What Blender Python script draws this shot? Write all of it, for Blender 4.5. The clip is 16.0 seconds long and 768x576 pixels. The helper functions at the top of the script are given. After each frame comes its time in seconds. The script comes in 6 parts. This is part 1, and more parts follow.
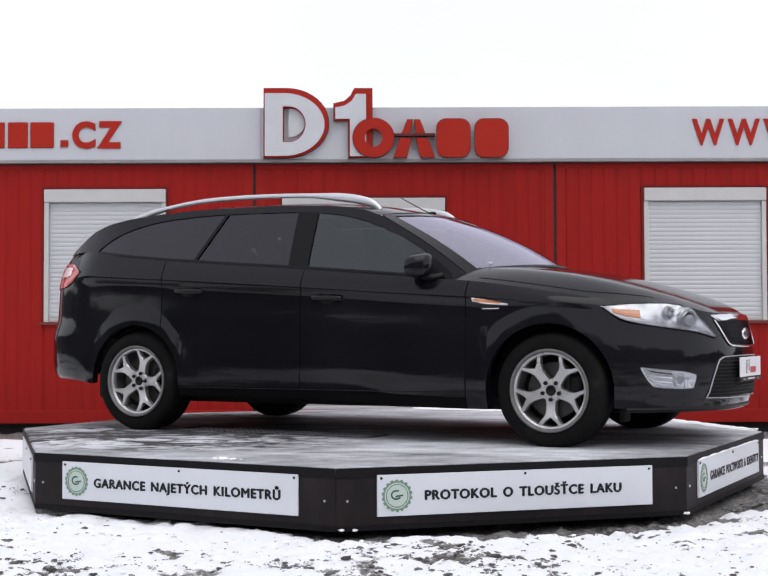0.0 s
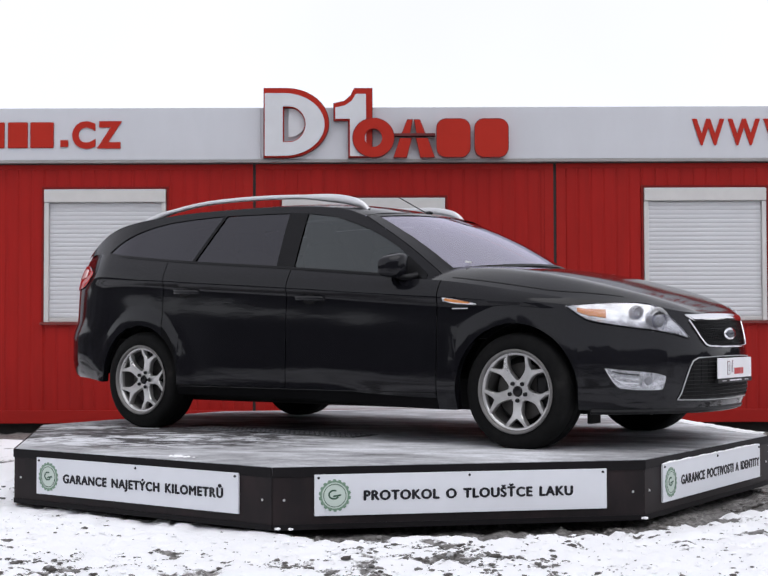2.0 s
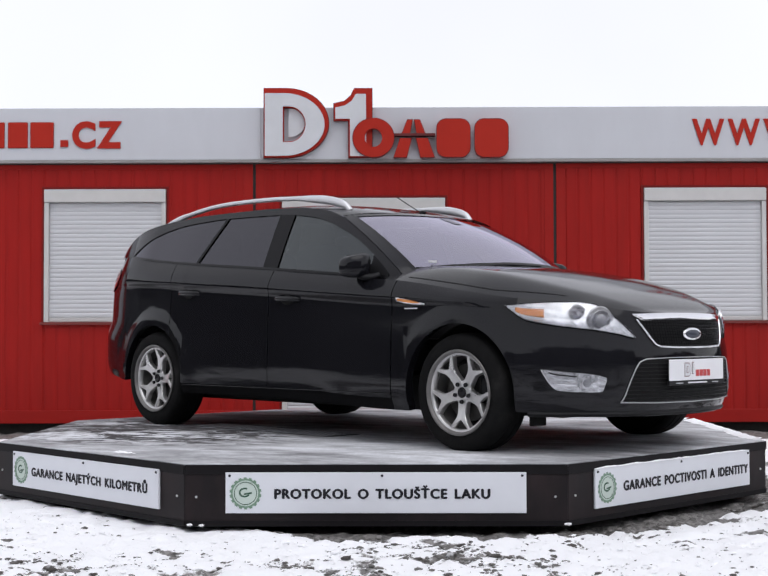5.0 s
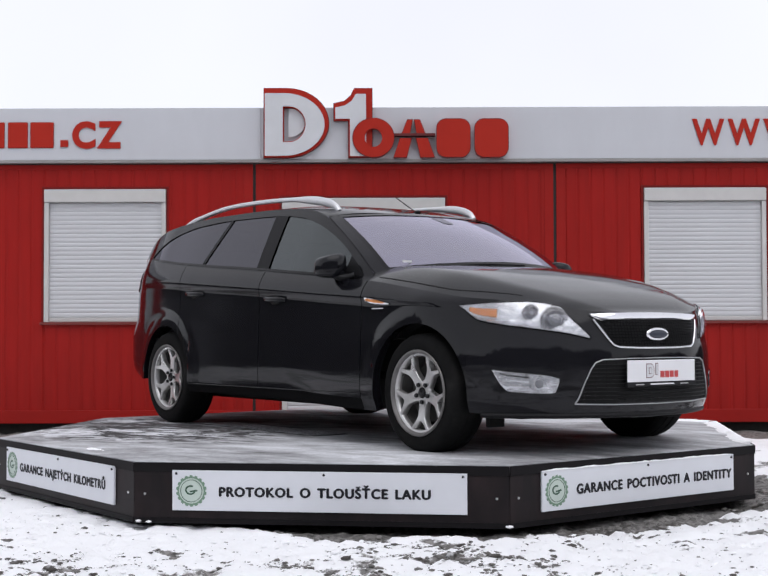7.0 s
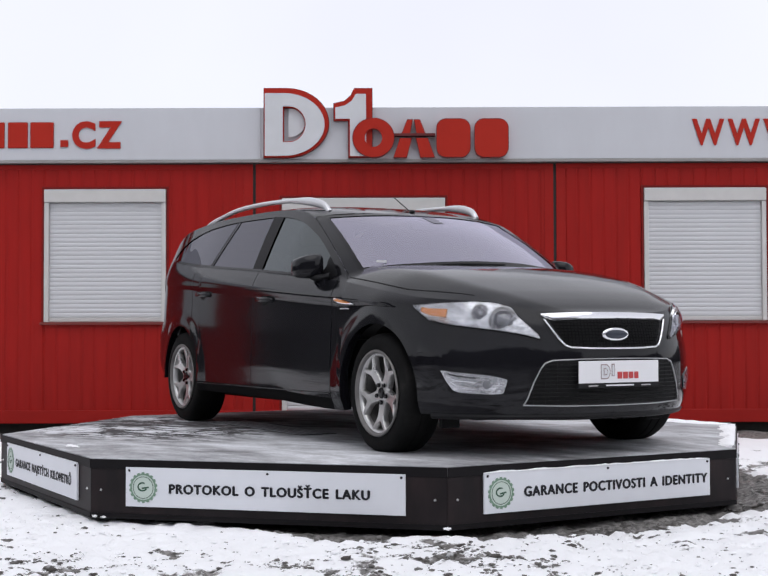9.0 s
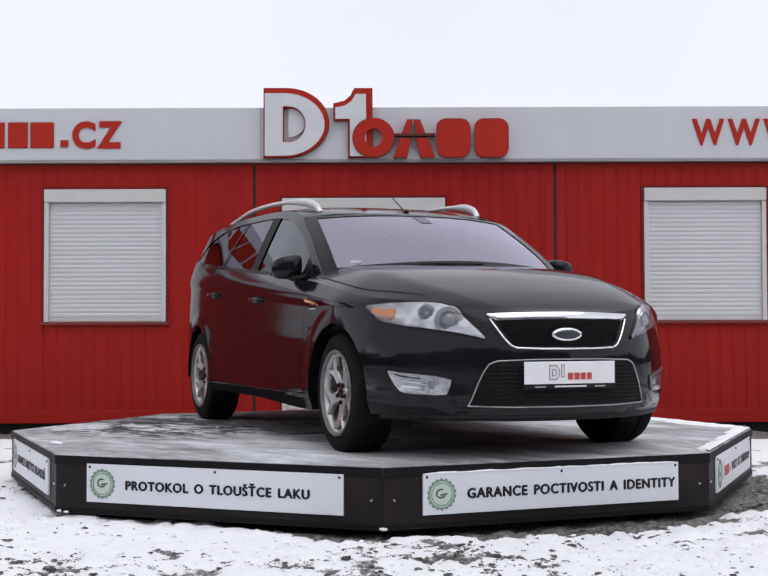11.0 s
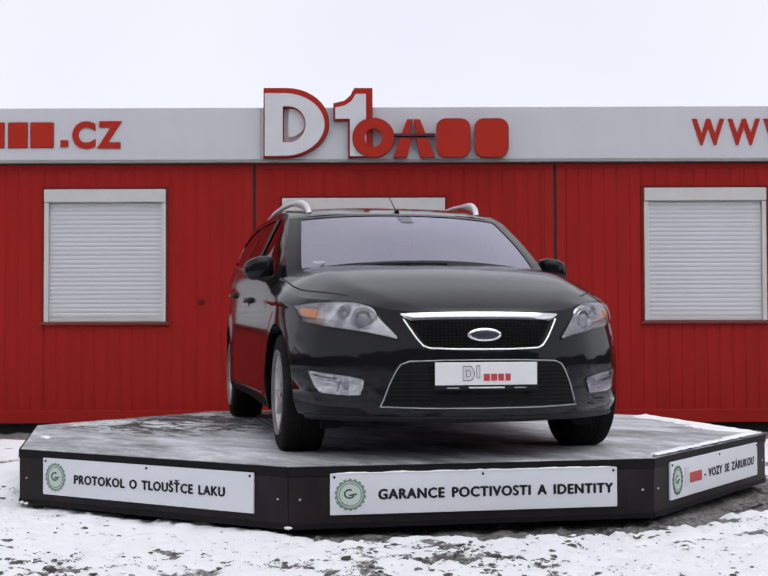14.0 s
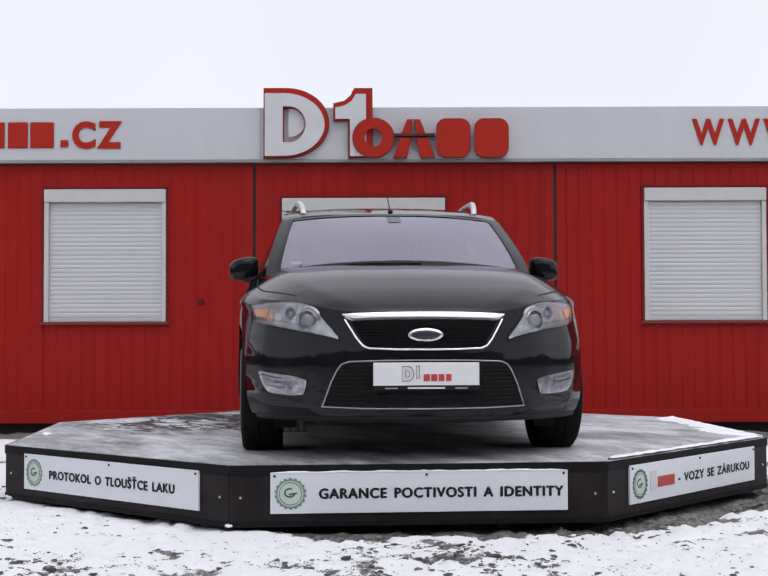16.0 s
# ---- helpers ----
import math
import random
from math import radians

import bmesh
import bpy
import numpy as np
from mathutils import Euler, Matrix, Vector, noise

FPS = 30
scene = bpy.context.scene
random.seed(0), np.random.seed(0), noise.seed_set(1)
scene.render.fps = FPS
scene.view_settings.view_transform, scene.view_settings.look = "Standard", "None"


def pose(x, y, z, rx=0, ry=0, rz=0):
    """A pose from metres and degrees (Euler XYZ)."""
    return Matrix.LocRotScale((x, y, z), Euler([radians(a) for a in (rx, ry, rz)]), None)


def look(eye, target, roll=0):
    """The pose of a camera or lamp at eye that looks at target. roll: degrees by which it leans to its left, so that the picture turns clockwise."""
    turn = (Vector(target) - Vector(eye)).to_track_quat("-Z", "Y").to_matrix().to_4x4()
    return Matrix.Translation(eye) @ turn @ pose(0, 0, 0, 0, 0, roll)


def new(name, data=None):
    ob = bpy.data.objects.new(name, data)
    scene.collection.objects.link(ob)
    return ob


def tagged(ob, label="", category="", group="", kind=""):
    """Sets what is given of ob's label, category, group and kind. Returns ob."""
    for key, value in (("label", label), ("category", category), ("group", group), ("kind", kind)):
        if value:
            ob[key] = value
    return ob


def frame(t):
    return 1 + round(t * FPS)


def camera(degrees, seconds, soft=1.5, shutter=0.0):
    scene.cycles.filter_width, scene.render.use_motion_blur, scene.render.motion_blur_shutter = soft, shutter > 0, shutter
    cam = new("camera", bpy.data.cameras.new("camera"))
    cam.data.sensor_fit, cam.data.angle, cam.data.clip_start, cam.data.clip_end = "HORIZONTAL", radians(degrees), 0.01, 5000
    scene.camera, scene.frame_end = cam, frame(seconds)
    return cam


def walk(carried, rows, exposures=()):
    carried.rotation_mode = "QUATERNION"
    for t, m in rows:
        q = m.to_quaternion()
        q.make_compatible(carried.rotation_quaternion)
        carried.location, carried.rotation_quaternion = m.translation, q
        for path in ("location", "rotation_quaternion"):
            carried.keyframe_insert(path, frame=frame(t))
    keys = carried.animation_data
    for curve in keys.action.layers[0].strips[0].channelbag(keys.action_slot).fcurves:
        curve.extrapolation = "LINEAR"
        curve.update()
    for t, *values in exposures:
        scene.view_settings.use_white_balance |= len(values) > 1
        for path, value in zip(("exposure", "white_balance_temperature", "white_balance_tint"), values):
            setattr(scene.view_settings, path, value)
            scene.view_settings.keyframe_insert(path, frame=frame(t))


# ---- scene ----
from mathutils import geometry

# ---- camera ----
EYE = Vector((0.0, -8.733, 0.985))
AIM = EYE + 10 * Vector((-math.sin(radians(0.226)) * math.cos(radians(1.895)), math.cos(radians(0.226)) * math.cos(radians(1.895)), math.sin(radians(1.895))))
cam = camera(32.57, 16.0, soft=1.5)
walk(cam, [(0.0, look(EYE, AIM, -0.146)), (16.0, look(EYE, AIM, -0.146))], exposures=[(0.0, 0.03), (7.0, -0.07), (16.0, -0.16)])

# ---- world and sun: overcast winter day ----
world = bpy.data.worlds.new("overcast_sky")
scene.world = world
world.use_nodes = True
wn, wl = world.node_tree.nodes, world.node_tree.links
wn.clear()
sky = wn.new("ShaderNodeTexSky")
sky.sky_type, sky.sun_disc = "NISHITA", False
sky.sun_elevation, sky.sun_rotation = radians(63), radians(151)
sky_bg = wn.new("ShaderNodeBackground")
sky_bg.inputs["Strength"].default_value = 0.025
cloud_bg = wn.new("ShaderNodeBackground")
cloud_bg.inputs["Strength"].default_value = 0.95
wtc = wn.new("ShaderNodeTexCoord")
wnoise = wn.new("ShaderNodeTexNoise")
wnoise.inputs["Scale"].default_value, wnoise.inputs["Detail"].default_value = 2.2, 4
wramp = wn.new("ShaderNodeValToRGB")
wramp.color_ramp.elements[0].position, wramp.color_ramp.elements[0].color = 0.35, (0.93, 0.92, 1.0, 1)
wramp.color_ramp.elements[1].position, wramp.color_ramp.elements[1].color = 0.65, (1.0, 0.995, 1.03, 1)
wadd = wn.new("ShaderNodeAddShader")
wout = wn.new("ShaderNodeOutputWorld")
wl.new(wtc.outputs["Generated"], wnoise.inputs["Vector"])
wl.new(wnoise.outputs["Fac"], wramp.inputs["Fac"])
wsplit = wn.new("ShaderNodeSeparateXYZ")
wdome = wn.new("ShaderNodeMapRange")
wdome.interpolation_type = "SMOOTHSTEP"
wdome.inputs["From Min"].default_value, wdome.inputs["From Max"].default_value = 0.15, 0.85
wdome.inputs["To Min"].default_value, wdome.inputs["To Max"].default_value = 1.02, 0.87
wmul = wn.new("ShaderNodeVectorMath")
wmul.operation = "SCALE"
wl.new(wtc.outputs["Generated"], wsplit.inputs[0])
wl.new(wsplit.outputs["Z"], wdome.inputs["Value"])
wl.new(wramp.outputs["Color"], wmul.inputs[0])
wl.new(wdome.outputs[0], wmul.inputs["Scale"])
wl.new(wmul.outputs[0], cloud_bg.inputs["Color"])
wl.new(sky.outputs["Color"], sky_bg.inputs["Color"])
wl.new(sky_bg.outputs[0], wadd.inputs[0])
wl.new(cloud_bg.outputs[0], wadd.inputs[1])
wl.new(wadd.outputs[0], wout.inputs["Surface"])
sun_data = bpy.data.lights.new("sun", "SUN")
sun_data.energy, sun_data.angle, sun_data.color = 1.35, radians(66), (0.985, 0.98, 1.0)
sun = new("sun", sun_data)
sun.matrix_world = look((2.5, -4.5, 10), (0, 0, 0))


# ---- materials ----
def mat(name, color, rough=0.5, metal=0.0, coat=0.0, spec=0.5, transmission=0.0, ior=1.45, emit=0.0, vary=0.0, scale=20.0, bump=0.0, bump_scale=None, stretch=(1, 1, 1), rough_vary=0.0, second=None, second_at=(0.5, 0.6), second_scale=3.0):
    """A principled material with grain at two scales; second is a second colour in patches."""
    m = bpy.data.materials.new(name)
    m.use_nodes = True
    n, l = m.node_tree.nodes, m.node_tree.links
    b = n["Principled BSDF"]
    b.inputs["Base Color"].default_value = (*color, 1)
    b.inputs["Roughness"].default_value = rough
    b.inputs["Metallic"].default_value = metal
    b.inputs["Coat Weight"].default_value = coat
    b.inputs["Coat Roughness"].default_value = 0.03
    b.inputs["Specular IOR Level"].default_value = spec
    b.inputs["Transmission Weight"].default_value = transmission
    b.inputs["IOR"].default_value = ior
    if emit:
        b.inputs["Emission Color"].default_value = (*color, 1)
        b.inputs["Emission Strength"].default_value = emit
    if not (vary or bump or second or rough_vary):
        return m
    tc = n.new("ShaderNodeTexCoord")
    mp = n.new("ShaderNodeMapping")
    mp.inputs["Scale"].default_value = stretch
    l.new(tc.outputs["Object"], mp.inputs["Vector"])
    fine = n.new("ShaderNodeTexNoise")
    fine.inputs["Scale"].default_value, fine.inputs["Detail"].default_value = scale, 6
    l.new(mp.outputs[0], fine.inputs["Vector"])
    wide = n.new("ShaderNodeTexNoise")
    wide.inputs["Scale"].default_value, wide.inputs["Detail"].default_value = second_scale, 8
    wide.inputs["Roughness"].default_value = 0.6
    l.new(mp.outputs[0], wide.inputs["Vector"])
    both = n.new("ShaderNodeMath")
    both.operation = "ADD"
    l.new(fine.outputs["Fac"], both.inputs[0])
    l.new(wide.outputs["Fac"], both.inputs[1])
    rng = n.new("ShaderNodeMapRange")
    rng.inputs["From Min"].default_value, rng.inputs["From Max"].default_value = 0.6, 1.4
    rng.inputs["To Min"].default_value, rng.inputs["To Max"].default_value = 1 - vary, 1 + vary
    l.new(both.outputs[0], rng.inputs["Value"])
    base = n.new("ShaderNodeMix")
    base.data_type = "RGBA"
    base.inputs["A"].default_value = (*color, 1)
    base.inputs["B"].default_value = (*(second or color), 1)
    if second:
        pr = n.new("ShaderNodeMapRange")
        pr.inputs["From Min"].default_value, pr.inputs["From Max"].default_value = second_at
        l.new(wide.outputs["Fac"], pr.inputs["Value"])
        l.new(pr.outputs[0], base.inputs["Factor"])
    else:
        base.inputs["Factor"].default_value = 0
    mul = n.new("ShaderNodeMix")
    mul.data_type, mul.blend_type = "RGBA", "MULTIPLY"
    mul.inputs["Factor"].default_value = 1
    l.new(base.outputs["Result"], mul.inputs["A"])
    l.new(rng.outputs[0], mul.inputs["B"])
    l.new(mul.outputs["Result"], b.inputs["Base Color"])
    if rough_vary:
        rr = n.new("ShaderNodeMapRange")
        rr.inputs["To Min"].default_value, rr.inputs["To Max"].default_value = max(0, rough - rough_vary), min(1, rough + rough_vary)
        l.new(wide.outputs["Fac"], rr.inputs["Value"])
        l.new(rr.outputs[0], b.inputs["Roughness"])
    if bump:
        bp = n.new("ShaderNodeBump")
        bp.inputs["Strength"].default_value, bp.inputs["Distance"].default_value = bump, 0.01
        if bump_scale:
            bn = n.new("ShaderNodeTexNoise")
            bn.inputs["Scale"].default_value, bn.inputs["Detail"].default_value = bump_scale, 5
            l.new(mp.outputs[0], bn.inputs["Vector"])
            l.new(bn.outputs["Fac"], bp.inputs["Height"])
        else:
            l.new(fine.outputs["Fac"], bp.inputs["Height"])
        l.new(bp.outputs[0], b.inputs["Normal"])
    return m


RED = mat("red_wall_paint", (0.312, 0.0100, 0.0075), 0.5, spec=0.2, vary=0.14, scale=6, second=(0.255, 0.0095, 0.007), second_at=(0.45, 0.7), second_scale=1.2, stretch=(3, 3, 0.35), bump=0.05, bump_scale=40)
KNOB_RED = mat("dark_red_paint", (0.11, 0.012, 0.009), 0.7, spec=0.15, vary=0.3, scale=30)
RED_TRIM = mat("red_rail_paint", (0.30, 0.0115, 0.0085), 0.5, spec=0.2, vary=0.1, scale=9, stretch=(0.4, 1, 1))
SEAM = mat("black_joint_rubber_and_shadow", (0.015, 0.013, 0.013), 0.7)
FASCIA = mat("pale_grey_fascia_paint", (0.54, 0.55, 0.58), 0.4, vary=0.04, scale=5, second=(0.53, 0.54, 0.57), second_at=(0.5, 0.7), second_scale=0.8, stretch=(1, 1, 0.3))
FLASHING = mat("grey_metal_flashing", (0.30, 0.29, 0.28), 0.45, metal=0.3, vary=0.15, scale=8)
LOGO_RED = mat("red_sign_film", (0.385, 0.021, 0.011), 0.6, spec=0.2, vary=0.06, scale=7)
LOGO_EDGE = mat("dark_red_sign_edge", (0.11, 0.012, 0.013), 0.5, vary=0.1, scale=9)
LOGO_GREY = mat("grey_sign_face", (0.59, 0.60, 0.62), 0.4, vary=0.04, scale=6)
SHUTTER = mat("white_shutter_slat", (0.545, 0.55, 0.565), 0.4, vary=0.05, scale=6, stretch=(0.3, 1, 1))
FRAME_WHITE = mat("cream_window_frame", (0.545, 0.535, 0.52), 0.45, vary=0.06, scale=8)
SHADE_RING = mat("dark_red_shade_ring", (0.17, 0.011, 0.009), 0.5, spec=0.2, vary=0.15, scale=12)
SILL = mat("dark_red_sill", (0.17, 0.03, 0.025), 0.4)
SHADOW_GAP = mat("dark_gap_fill", (0.03, 0.028, 0.026), 0.9, vary=0.3, scale=20)
PANEL = mat("dark_brown_panel", (0.011, 0.0085, 0.0095), 0.5, spec=0.22, vary=0.25, scale=14, second=(0.021, 0.014, 0.0145), second_at=(0.45, 0.7), second_scale=4, stretch=(1, 1, 0.4), rough_vary=0.15)
LIP = mat("black_edge_strip", (0.009, 0.008, 0.009), 0.55, spec=0.13, vary=0.2, scale=20)
BOARD = mat("white_sign_board", (0.68, 0.695, 0.735), 0.38, vary=0.03, scale=9, second=(0.66, 0.675, 0.72), second_at=(0.55, 0.8), second_scale=4)
INK = mat("black_ink", (0.014, 0.014, 0.019), 0.5, spec=0.3)
GREEN = mat("green_ink", (0.165, 0.265, 0.19), 0.5)
GREEN_DARK = mat("dark_green_ink", (0.03, 0.085, 0.05), 0.5)
GREEN_PALE = mat("pale_green_ink", (0.52, 0.60, 0.545), 0.5)
BLANK_RED = mat("red_ink", (0.45, 0.05, 0.05), 0.5)
TREAD = mat("dark_tread_metal", (0.17, 0.17, 0.175), 0.6, metal=0.2, vary=0.3, scale=25, second=(0.42, 0.42, 0.44), second_at=(0.42, 0.58), second_scale=7)
TREAD_DARK = mat("blackened_plate", (0.035, 0.035, 0.036), 0.6, vary=0.3, scale=25)
SCREW = mat("zinc_screw", (0.6, 0.6, 0.6), 0.35, metal=0.8)
SNOW = mat("fresh_snow", (0.92, 0.925, 0.945), 0.65, vary=0.05, scale=30, bump=0.7, bump_scale=60)


def part(name, bm, material, parent, label="", smooth=None, at=None):
    """Links a bmesh as one mesh object under a thing or part. smooth: edge angle in degrees."""
    me = bpy.data.meshes.new(name)
    if smooth is not None:
        for f in bm.faces:
            f.smooth = True
        for e in bm.edges:
            if len(e.link_faces) == 2 and e.calc_face_angle(0) > radians(smooth):
                e.smooth = False
    bm.to_mesh(me)
    bm.free()
    for m in material if isinstance(material, (list, tuple)) else [material]:
        me.materials.append(m)
    ob = new(name, me)
    if parent is not None:
        ob.parent = parent
    if at is not None:
        ob.matrix_basis = at
    if label:
        ob["label"] = label
    return ob


def box(x0, x1, y0, y1, z0, z1, bm=None, bevel=0.0):
    """A box between two corners, with rounded edges."""
    own = bmesh.new()
    bmesh.ops.create_cube(own, size=1, matrix=Matrix.Translation(((x0 + x1) / 2, (y0 + y1) / 2, (z0 + z1) / 2)) @ Matrix.Diagonal((abs(x1 - x0), abs(y1 - y0), abs(z1 - z0), 1)))
    if bevel:
        bmesh.ops.bevel(own, geom=own.edges[:], offset=bevel, segments=2, affect="EDGES", profile=0.5)
    if bm is None:
        return own
    add(bm, own)
    return bm


def add(bm, other):
    """Adds all of another bmesh, and frees that one."""
    me = bpy.data.meshes.new("tmp")
    other.to_mesh(me)
    other.free()
    bm.from_mesh(me)
    bpy.data.meshes.remove(me)
    return bm


def extrude_outline(loops, depth):
    """A flat plate in x and z with holes (all but the first loop), facing -y, that deep."""
    bm = bmesh.new()
    rings = [[Vector((x, 0, z)) for x, z in lp] for lp in loops]
    tris = geometry.tessellate_polygon([[Vector((v.x, v.z, 0)) for v in r] for r in rings])
    flat = [v for r in rings for v in r]
    front = [bm.verts.new(v) for v in flat]
    back = [bm.verts.new(v + Vector((0, depth, 0))) for v in flat]
    for a, b, c in tris:
        bm.faces.new((front[a], front[b], front[c]))
        bm.faces.new((back[c], back[b], back[a]))
    k = 0
    for r in rings:
        for i in range(len(r)):
            a, b = k + i, k + (i + 1) % len(r)
            bm.faces.new((front[a], front[b], back[b], back[a]))
        k += len(r)
    bmesh.ops.recalc_face_normals(bm, faces=bm.faces[:])
    return bm


def arc(cx, cz, rx, rz, a0, a1, n):
    return [(cx + rx * math.cos(radians(a0 + (a1 - a0) * i / n)), cz + rz * math.sin(radians(a0 + (a1 - a0) * i / n))) for i in range(n + 1)]


def lettering(text, width, height, material, parent, at=None, weight=0.0, depth=0.001, spacing=1.0, label="", bold=0.0):
    """Letters in the built-in font, a mesh each, fitted to width and capital height; they stand in x and z, facing -y."""
    cu = bpy.data.curves.new("letters", "FONT")
    cu.body, cu.extrude, cu.offset, cu.space_character, cu.resolution_u = text, 0.01, weight, spacing, 4
    cu.space_word = 1.5
    cu.align_x = "LEFT"
    ob = new("letters", cu)
    bpy.context.view_layer.update()
    me = bpy.data.meshes.new_from_object(ob.evaluated_get(bpy.context.evaluated_depsgraph_get()))
    bpy.data.objects.remove(ob)
    bpy.data.curves.remove(cu)
    co = np.empty(len(me.vertices) * 3)
    me.vertices.foreach_get("co", co)
    co = co.reshape(-1, 3)
    low, high = co.min(0), co.max(0)
    cap = 0.73 if any(ord(c) > 127 for c in text) else high[1]
    out = np.empty_like(co)
    out[:, 0] = (co[:, 0] - low[0]) / (high[0] - low[0]) * width
    out[:, 2] = co[:, 1] / cap * height
    out[:, 1] = -np.where(co[:, 2] > 0, depth, 0)
    me.vertices.foreach_set("co", out.ravel())
    if bold:
        bm = bmesh.new()
        for dx, dz in ((0, 0), (bold, 0), (bold / 2, bold * 0.35), (bold / 2, -bold * 0.35)):
            k = len(bm.verts)
            bm.from_mesh(me)
            bm.verts.ensure_lookup_table()
            for v in bm.verts[k:]:
                v.co += Vector((dx, -dx * 0.02, dz))
        bm.to_mesh(me)
        bm.free()
    # one part a letter: islands that overlap along the line belong together
    whole = bmesh.new()
    whole.from_mesh(me)
    bpy.data.meshes.remove(me)
    seen, islands = set(), []
    for v in whole.verts:
        if v in seen:
            continue
        todo, isle = [v], []
        seen.add(v)
        while todo:
            u = todo.pop()
            isle.append(u)
            for e in u.link_edges:
                w = e.other_vert(u)
                if w not in seen:
                    seen.add(w)
                    todo.append(w)
        islands.append((min(u.co.x for u in isle), max(u.co.x for u in isle), isle))
    islands.sort(key=lambda i: i[0])
    groups = []
    for x0, x1, isle in islands:
        if groups and min(x1, groups[-1][1]) - x0 > 0.35 * min(x1 - x0, groups[-1][1] - groups[-1][0]):
            groups[-1][1] = max(groups[-1][1], x1)
            groups[-1][2] += isle
        else:
            groups.append([x0, x1, list(isle)])
    for x0, x1, isle in groups:
        bm, made = bmesh.new(), {}
        for v in isle:
            made[v] = bm.verts.new(v.co)
        for f in {f for v in isle for f in v.link_faces}:
            bm.faces.new([made[v] for v in f.verts])
        part("letter", bm, material, parent, label, at=at)
    whole.free()


# ---- building ----
WALL_Y = 4.267


def wx(px):
    return (px - 784) * 0.0048435 - 0.0513


def wz(py, px=784):
    return 0.985 + (676.8 - py - 0.0024 * (px - 784)) * 0.0048435


UNIT_EDGES = [wx(519) - 5.958, wx(519) - 2.979, wx(519), wx(1134), wx(1134) + 2.979, wx(1134) + 5.958]
Z_FOOT, Z_TOP = 0.088, 2.70
OPENINGS = [(wx(88) - 2.979, wx(339) - 2.979, 1.082, 2.405), (wx(88), wx(339), 1.082, 2.405), (wx(575), wx(910), 0.13, 2.312), (wx(1315), wx(1566), 1.082, 2.405)]


def corrugated(x0, x1, z0, z1, y):
    """Trapezoid-ribbed sheet between two corners, with ribs 126 mm apart and 5.5 mm deep."""
    bm = bmesh.new()
    xs, pitch = [], 0.126
    k0, k1 = math.floor(x0 / pitch), math.ceil(x1 / pitch)
    for k in range(k0, k1 + 1):
        for dx, d in ((0.0, 0.0), (0.096, 0.0), (0.102, 0.0055), (0.114, 0.0055)):
            xs.append((k * pitch + dx, d))
    xs = [(x, d) for x, d in xs if x0 < x < x1]
    xs = [(x0, 0.0)] + xs + [(x1, 0.0)]
    rows = [[bm.verts.new((x, y + d, z)) for x, d in xs] for z in (z0, z1)]
    for i in range(len(xs) - 1):
        bm.faces.new((rows[0][i], rows[0][i + 1], rows[1][i + 1], rows[1][i]))
    return bm


